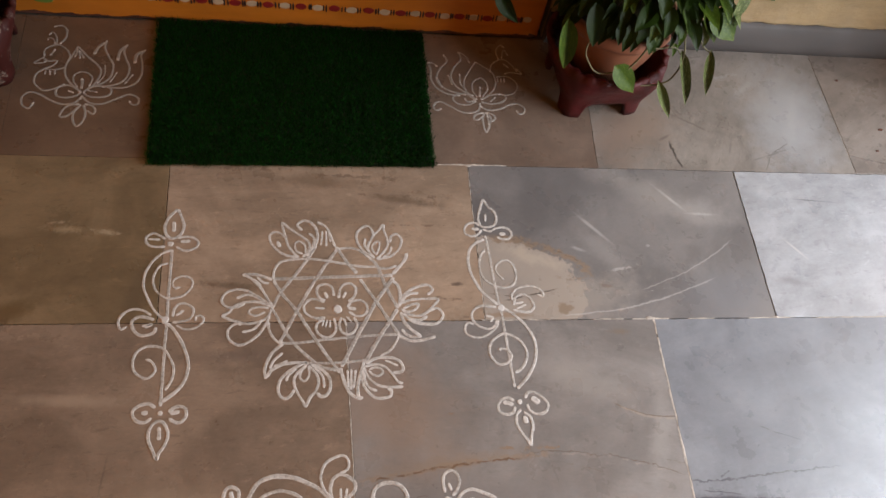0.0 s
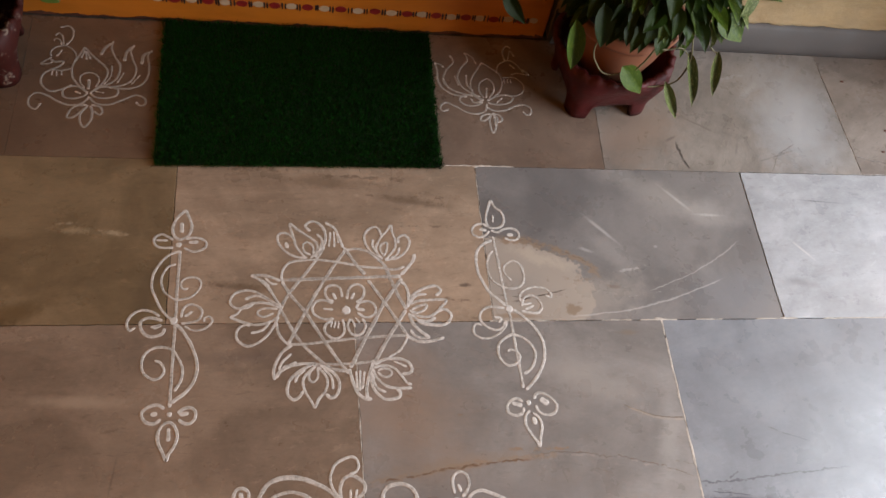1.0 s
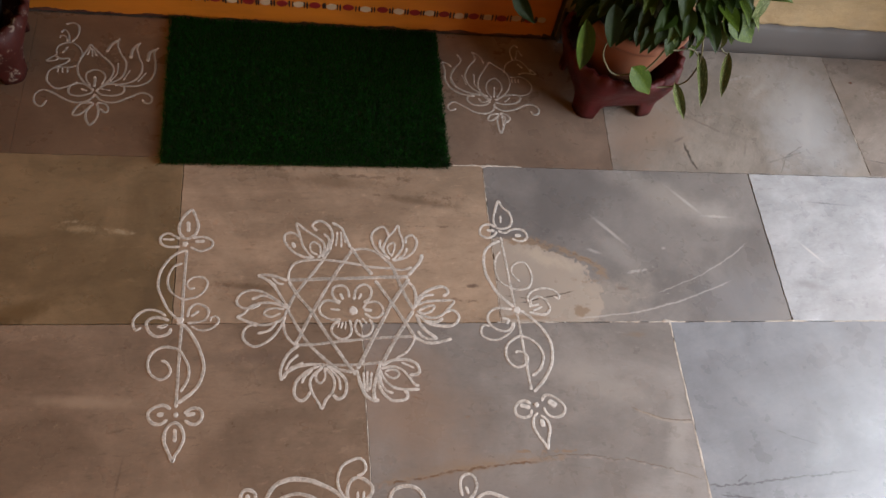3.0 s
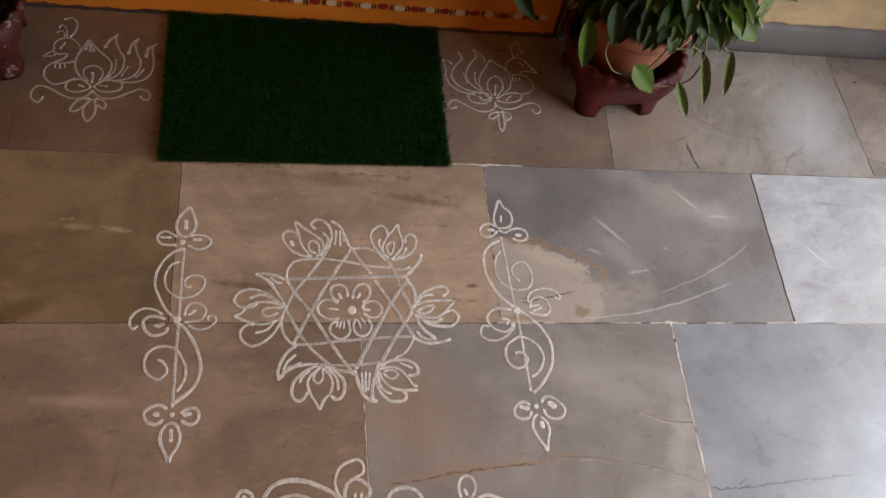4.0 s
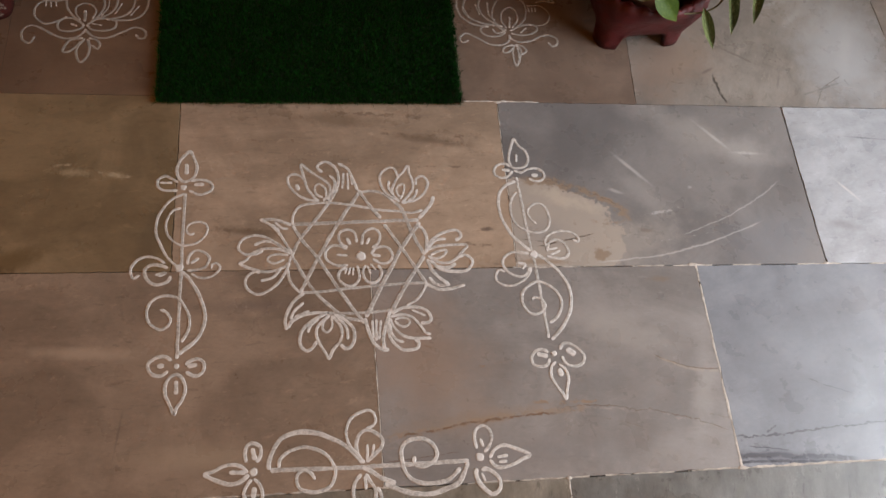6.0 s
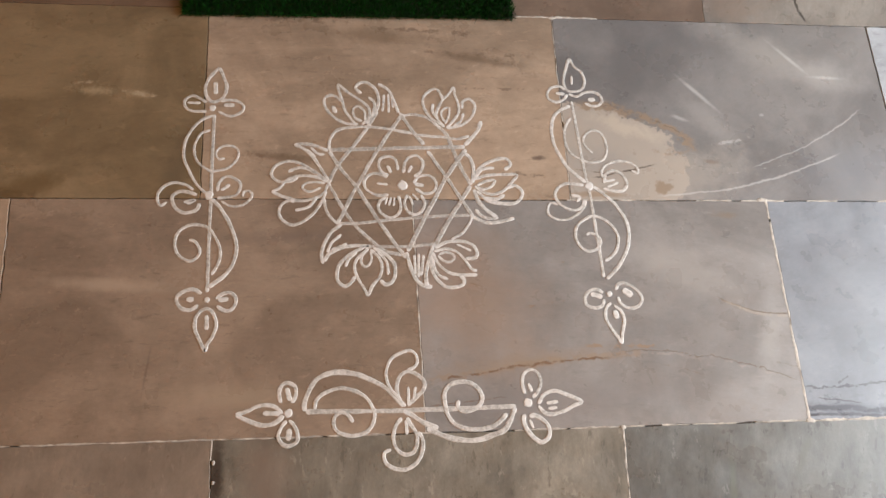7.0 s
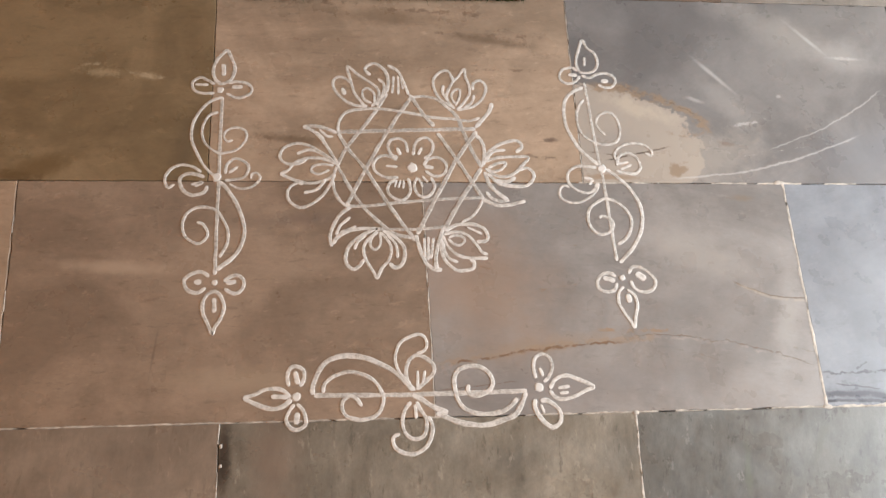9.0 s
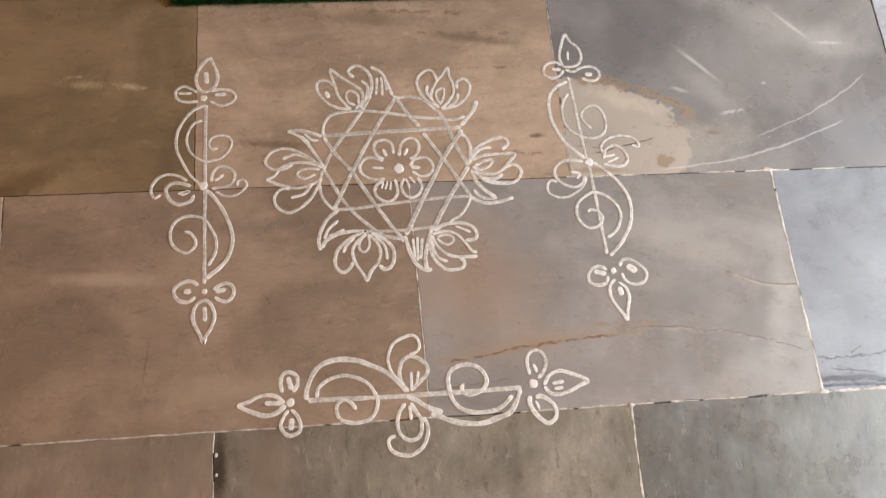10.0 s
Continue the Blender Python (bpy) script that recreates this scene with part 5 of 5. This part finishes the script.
def leaf(kind, form, base, tip, face, width=1.0):
    """A leaf from its base to its tip, its upper side turned towards face."""
    base, tip = Vector(base) - plant.location, Vector(tip) - plant.location
    along = tip - base
    y = along.normalized()
    z = Vector(face)
    z = (z - y * z.dot(y)).normalized()
    x = y.cross(z)
    s = along.length
    ob = new("leaf", LEAVES[(kind, form)])
    ob.parent = plant
    m = Matrix((x * s * width, y * s, z * s)).transposed().to_4x4()
    m.translation = base
    ob.matrix_local = m
    return ob


def stem(points, thick=0.0025):
    """A thin round stalk through the points."""
    curve = bpy.data.curves.new("stem", "CURVE")
    curve.dimensions, curve.bevel_depth, curve.bevel_resolution, curve.use_fill_caps = "3D", thick, 2, True
    s = curve.splines.new("BEZIER")
    s.bezier_points.add(len(points) - 1)
    for p, q in zip(s.bezier_points, points):
        p.co = Vector(q) - plant.location
        p.handle_left_type = p.handle_right_type = "AUTO"
    curve.materials.append(STEM)
    ob = new("stem", curve)
    ob.parent = plant
    return ob


# trailing shoots and their leaves, over the rim towards the light
stem([(0.66, 0.55, 0.30), (0.650, 0.475, 0.305), (0.632, 0.462, 0.268), (0.621, 0.460, 0.229), (0.606, 0.454, 0.205)], 0.0021)
stem([(0.53, 0.53, 0.28), (0.505, 0.462, 0.290), (0.500, 0.456, 0.255), (0.515, 0.455, 0.219), (0.547, 0.455, 0.188), (0.580, 0.453, 0.195)], 0.0017)
stem([(0.70, 0.55, 0.30), (0.700, 0.490, 0.315), (0.706, 0.472, 0.281), (0.721, 0.470, 0.233), (0.723, 0.470, 0.182), (0.712, 0.470, 0.155), (0.642, 0.468, 0.138)], 0.0020)
stem([(0.630, 0.462, 0.262), (0.660, 0.468, 0.254), (0.688, 0.470, 0.258), (0.718, 0.473, 0.233)], 0.0018)
stem([(0.72, 0.57, 0.31), (0.735, 0.50, 0.29), (0.762, 0.485, 0.25), (0.785, 0.480, 0.234)], 0.0016)
stem([(0.67, 0.53, 0.32), (0.672, 0.477, 0.325), (0.676, 0.472, 0.285), (0.690, 0.474, 0.258)], 0.0016)
leaf("mid", 1, (0.452, 0.476, 0.305), (0.476, 0.475, 0.176), (-0.1, -1, 0.35), 0.50)
leaf("mid", 0, (0.578, 0.452, 0.210), (0.640, 0.452, 0.136), (0.2, -1, 0.6), 0.72)
leaf("pale", 0, (0.697, 0.466, 0.152), (0.762, 0.466, 0.040), (-0.3, -0.7, 0.6), 0.26)
leaf("pale", 0, (0.719, 0.474, 0.233), (0.791, 0.476, 0.072), (-0.1, -0.8, 0.5), 0.20)
leaf("pale", 0, (0.785, 0.480, 0.234), (0.828, 0.481, 0.104), (-0.4, -0.7, 0.5), 0.24)
leaf("mid", 0, (0.690, 0.474, 0.262), (0.700, 0.474, 0.226), (0.2, -0.8, 0.5), 0.55)
leaf("pale", 2, (0.725, 0.480, 0.322), (0.757, 0.479, 0.250), (0.3, -0.9, 0.2), 0.42)
leaf("pale", 1, (0.752, 0.482, 0.385), (0.756, 0.478, 0.310), (0.5, -0.8, 0.3), 0.75)
leaf("pale", 0, (0.790, 0.490, 0.392), (0.782, 0.474, 0.318), (0.5, -0.8, 0.4), 0.9)
leaf("mid", 0, (0.740, 0.474, 0.352), (0.808, 0.468, 0.286), (0.3, -0.9, 0.5), 0.95)
leaf("mid", 1, (0.722, 0.478, 0.350), (0.770, 0.470, 0.276), (0.3, -0.9, 0.4), 0.7)
leaf("mid", 1, (0.789, 0.490, 0.348), (0.810, 0.488, 0.300), (0.8, -0.6, 0.2), 0.6)
leaf("pale", 2, (0.690, 0.474, 0.315), (0.694, 0.470, 0.262), (0.4, -0.8, 0.3), 0.35)
leaf("dark", 1, (0.322, 0.556, 0.302), (0.374, 0.548, 0.228), (-0.4, -0.8, 0.4), 0.62)
leaf("dark", 1, (0.493, 0.470, 0.355), (0.511, 0.455, 0.263), (-0.1, -1, 0.35), 0.72)
leaf("dark", 0, (0.605, 0.468, 0.350), (0.600, 0.452, 0.278), (0.1, -1, 0.35), 1.0)
leaf("dark", 2, (0.640, 0.468, 0.360), (0.650, 0.452, 0.296), (0.2, -1, 0.35), 1.0)
rng = random.Random(33)
for i in range(84):
    a = math.radians(165 + 195 * i / 83 + rng.uniform(-6, 6))
    r = rng.uniform(0.105, 0.140)
    root = Vector((STAND[0] + r * math.cos(a), STAND[1] + r * math.sin(a), rng.uniform(0.292, 0.365)))
    down = rng.uniform(0.035, 0.060)
    tip = root + Vector((0.028 * math.cos(a) + rng.gauss(0, 0.012), 0.022 * math.sin(a), -down))
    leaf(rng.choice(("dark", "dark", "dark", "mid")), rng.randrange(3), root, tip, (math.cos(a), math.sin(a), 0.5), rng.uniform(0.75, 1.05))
rng = random.Random(21)
for i in range(430):
    a = rng.uniform(0, 2 * math.pi)
    rise = rng.uniform(0, 1)
    out = 0.05 + 0.13 * math.sqrt(1 - 0.6 * rise) * rng.uniform(0.55, 1.1)
    front = max(0.0, -math.sin(a)) * max(0.0, 1 - abs(math.cos(a) - 0.1))
    root = Vector((STAND[0] + 0.015 + 1.15 * out * math.cos(a), STAND[1] - 0.01 + out * math.sin(a) * 0.85, 0.345 + 0.02 * front + 0.50 * rise ** 1.3))
    root.y = min(root.y, 0.66)
    length = rng.uniform(0.045, 0.075)
    droop = rng.uniform(-0.9, -0.1) * (1 - 0.45 * front)
    way = Vector((math.cos(a + rng.gauss(0, 0.4)), math.sin(a + rng.gauss(0, 0.4)), droop)).normalized()
    tip = root + way * length
    tip.y = min(tip.y, 0.715)
    # lighter leaf colours towards the daylight side, shaded ones elsewhere
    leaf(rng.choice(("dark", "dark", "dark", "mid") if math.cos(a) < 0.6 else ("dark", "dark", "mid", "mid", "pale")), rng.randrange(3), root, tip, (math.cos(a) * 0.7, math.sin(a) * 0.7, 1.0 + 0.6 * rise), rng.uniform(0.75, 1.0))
    if i % 5 == 0:
        stem([(STAND[0] + 0.05 * math.cos(a), STAND[1] + 0.05 * math.sin(a), 0.25), root.lerp(Vector((STAND[0], STAND[1], 0.42)), 0.35), root], 0.002)

# the wide upper crown, kept out of view, added to shade pot and mat
rng, count = random.Random(58), 0
while count < 240:
    p = Vector((rng.gauss(0, 1), rng.gauss(0, 1), rng.gauss(0, 1))).normalized() * rng.uniform(0.55, 1.0)
    root = Vector((0.630 + 0.21 * p.x, 0.50 + 0.25 * p.y, 0.68 + 0.20 * p.z))
    if root.y > 0.69 or root.z < 0.83 - 0.90 * root.y + 0.12 * max(0.0, root.x - 0.55):
        continue
    count += 1
    way = Vector((p.x + rng.gauss(0, 0.3), p.y + rng.gauss(0, 0.3), rng.uniform(-0.5, 0.1))).normalized()
    tip = root + way * rng.uniform(0.06, 0.09)
    tip.y = min(tip.y, 0.715)
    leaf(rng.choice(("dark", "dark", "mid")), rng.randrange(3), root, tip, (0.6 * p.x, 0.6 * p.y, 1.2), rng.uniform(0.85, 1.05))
    if count % 8 == 0:
        stem([(0.606, 0.594, 0.30), (0.60, 0.57, 0.50), root], 0.002)

# ---- floor: stone slabs on a mortar bed ----
floor = tagged(new("floor"), "porch floor of large worn marble slabs in mortar", "floor", kind="structure")
part("mortar_bed", boxes([(WEST - 0.1, EAST + 0.1, SOUTH - 0.1, NORTH + 0.1, -0.08, -0.0035)]), MORTAR, floor)


def wander(x, y):
    """How far the broken edges of the stone stray at a place."""
    return Vector((0.0011 * noise.noise((x * 28, y * 28, 1)) + 0.0005 * noise.noise((x * 90, y * 90, 3)), 0.0009 * noise.noise((x * 28, y * 28, 6)) + 0.0005 * noise.noise((x * 90, y * 90, 8))))


def slab(kind, corners, gap=0.0013):
    """One stone slab, its corners given anticlockwise, with uneven, chipped and eased edges."""
    corners = [Vector(c) for c in corners]
    seed = corners[0].x * 3.1 + corners[0].y * 7.7
    ring = []
    for k in range(4):
        a, b = corners[k], corners[(k + 1) % 4]
        inward = Vector((a.y - b.y, b.x - a.x)).normalized()
        before = Vector((corners[k - 1].y - a.y, a.x - corners[k - 1].x)).normalized()
        count = max(2, int((b - a).length / 0.007))
        for i in range(count):
            ring.append((a.lerp(b, i / count), inward if i else inward + before))
    levels = []
    for inset, z in ((gap, -0.02), (gap, -0.0012), (gap + min(0.0010, 0.0002 + gap), 0.0)):
        loop = []
        for p, inward in ring:
            chip = 0.0022 * max(0.0, noise.noise((p.x * 36, p.y * 36, seed + 3)) - 0.32)
            rag = 0.0005 * noise.noise((p.x * 110, p.y * 110, seed)) + chip
            q = p + wander(p.x, p.y) + inward * (inset + max(-0.0003, rag))
            loop.append((q.x, q.y, z))
        levels.append(loop)
    m = len(ring)
    faces = [(lv * m + k, lv * m + (k + 1) % m, (lv + 1) * m + (k + 1) % m, (lv + 1) * m + k) for lv in (0, 1) for k in range(m)]
    faces.append(tuple(range(2 * m, 3 * m)))
    piece("slab", levels[0] + levels[1] + levels[2], faces, STONE[kind], floor)


def course(offset, slope=0.0):
    """A joint that runs along the rows of slabs."""
    return lambda x: offset + slope * x


R0, R1, R2, R3, R4 = course(NORTH - 0.001), course(0.3455, 0.003), course(-0.0313, 0.0062), course(-0.4178, 0.0150), course(-0.80)
SPLIT = course(0.7022, -0.245)
for kind, low, high, left, right, gap in (
    ("loam", R1, R0, (-1.31, -1.31), (-0.677, -0.690), 0.0), ("loam", R1, R0, (-0.677, -0.690), (-0.045, -0.045), 0.0001), ("earth", R1, R0, (-0.045, -0.045), (0.583, 0.600), 0.0001),
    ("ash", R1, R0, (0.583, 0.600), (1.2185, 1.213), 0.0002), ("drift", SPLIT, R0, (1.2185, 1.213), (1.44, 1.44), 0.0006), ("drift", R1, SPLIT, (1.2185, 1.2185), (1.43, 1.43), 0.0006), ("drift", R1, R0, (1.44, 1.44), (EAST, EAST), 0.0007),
    ("olive", R2, R1, (-0.95, -0.95), (-0.328, -0.340), 0.0005), ("sand", R2, R1, (-0.328, -0.340), (0.290, 0.286), 0.0006), ("slate", R2, R1, (0.290, 0.286), (0.9055, 0.9065), 0.0007), ("frost", R2, R1, (0.9055, 0.9065), (1.52, 1.52), 0.0008), ("frost", R2, R1, (1.52, 1.52), (EAST, EAST), 0.0012),
    ("sand", R3, R2, (-1.24, -1.24), (-0.600, -0.623), 0.0007), ("umber", R3, R2, (-0.600, -0.623), (0.0335, 0.019), 0.0006), ("rose", R3, R2, (0.0335, 0.019), (0.6415, 0.6375), 0.0007), ("ice", R3, R2, (0.6415, 0.6375), (1.26, 1.26), 0.0008), ("ice", R3, R2, (1.26, 1.26), (EAST, EAST), 0.0012),
    ("clay", R4, R3, (-0.905, -0.905), (-0.272, -0.281), 0.0007), ("moss", R4, R3, (-0.272, -0.281), (0.336, 0.3375), 0.0007), ("sage", R4, R3, (0.336, 0.3375), (0.955, 0.955), 0.0007), ("sage", R4, R3, (0.955, 0.955), (EAST, EAST), 0.0013),
    ("earth", R1, R0, (WEST, WEST), (-1.31, -1.31), 0.0013), ("earth", R2, R1, (WEST, WEST), (-0.95, -0.95), 0.0013), ("earth", R3, R2, (WEST, WEST), (-1.24, -1.24), 0.0013), ("earth", R4, R3, (WEST, WEST), (-0.905, -0.905), 0.0013),
):
    slab(kind, ((left[0], low(left[0])), (right[0], low(right[0])), (right[1], high(right[1])), (left[1], high(left[1]))), gap)
for j in range(4):
    y1 = -0.80 - 0.385 * j
    y0 = max(SOUTH, y1 - 0.385)
    for i in range(7):
        x0 = WEST + 0.62 * i - (0.3 if j % 2 else 0)
        x0, x1 = max(WEST, x0), min(EAST, x0 + 0.62)
        if x1 - x0 > 0.05:
            slab(("earth", "moss", "umber", "sage")[(i + j) % 4], ((x0, y0), (x1, y0), (x1, y1), (x0, y1)))


def joint(x0, y0, x1, y1, width, fill, lift=0.0004):
    """Smeared cement along a joint, broken where the noise runs low."""
    a, b = Vector((x0, y0)), Vector((x1, y1))
    count = int((b - a).length / 0.003)
    side = Vector((-(b - a).y, (b - a).x)).normalized()
    verts, faces, keep = [], [], []
    for i in range(count + 1):
        p = a.lerp(b, i / count)
        w = width / 2 * (0.75 + 0.8 * noise.noise((p.x * 55, p.y * 55, 2.0)) + 0.5 * noise.noise((p.x * 160, p.y * 160, 5.0)))
        o = wander(p.x, p.y)
        keep.append(noise.noise((p.x * 18, p.y * 18, 11.0)) + fill > 0 and w > 0.0004)
        w = max(w, 0.0004)
        verts += [(*(p + o - side * w), -0.001), (*(p + o), lift), (*(p + o + side * w), -0.001 + 0.0012)]
    for i in range(count):
        if keep[i]:
            faces += [(3 * i + k, 3 * i + k + 1, 3 * i + k + 4, 3 * i + k + 3) for k in (0, 1)]
    if faces:
        piece("joint_cement", verts, faces, CEMENT, floor)


for x0, low, x1, high, width, fill in (
    (0.6415, R3, 0.6375, R2, 0.0060, 1.0), (-0.60, R3, -0.28, R3, 0.0030, 0.25), (-0.28, R3, 0.34, R3, 0.0034, 0.45), (0.34, R3, 0.64, R3, 0.0034, 0.30), (0.64, R3, 1.30, R3, 0.0060, 0.9),
    (0.0335, R3, 0.019, R2, 0.0030, 0.50), (0.290, R2, 0.286, R1, 0.0026, 0.55), (0.336, R4, 0.3375, R3, 0.0048, 0.75), (-0.272, R4, -0.281, R3, 0.0026, 0.20),
    (0.25, R2, 1.45, R2, 0.0028, 0.15), (-0.600, R3, -0.623, R2, 0.0022, 0.0), (0.22, R1, 0.38, R1, 0.0036, 0.35), (1.2185, R1, 1.213, R0, 0.0020, 0.15),
):
    joint(x0, low(x0), x1, high(x1), width, fill)


def lump(name, x, y, rx, ry, high, material, seed, parent=None):
    """A small flattened crumb with an uneven outline."""
    verts = [(x, y, high)]
    for ring, z in ((0.6, high * 0.8), (1.0, -0.0008)):
        for k in range(12):
            a = 2 * math.pi * k / 12
            q = ring * (1 + 0.35 * noise.noise((seed, 1.4 * math.cos(a), 1.4 * math.sin(a))))
            verts.append((x + rx * q * math.cos(a), y + ry * q * math.sin(a), z))
    faces = [(0, 1 + k, 1 + (k + 1) % 12) for k in range(12)] + [(1 + k, 13 + k, 13 + (k + 1) % 12, 1 + (k + 1) % 12) for k in range(12)]
    return piece(name, verts, faces, material, parent)


# smears of cement where the joints meet
for k, (x, y, rx, ry) in enumerate(((0.630, -0.0255, 0.011, 0.0045), (0.287, 0.345, 0.009, 0.004), (0.300, 0.3475, 0.010, 0.003), (0.642, -0.408, 0.009, 0.005), (0.3375, -0.4135, 0.006, 0.004), (-0.277, -0.455, 0.003, 0.004), (-0.2755, -0.483, 0.003, 0.003), (0.905, -0.0245, 0.008, 0.003))):
    lump("cement_smear", x, y, rx, ry, 0.0012, CEMENT, k * 3.7, floor)

# dry crumbs lying on the stone near the wall
CRUMB = plain("dry_leaf_brown", (0.10, 0.035, 0.02), 0.8, 0.3, 60)
for k, (x, y, size) in enumerate(((1.332, 0.486, 0.007), (1.299, 0.419, 0.005), (1.267, 0.643, 0.005))):
    tagged(lump("dry_crumb", x, y, size, size * 0.6, 0.003, CRUMB, 40 + k), "small reddish brown dry crumb lying on the stone floor", "debris", group="dry crumbs")
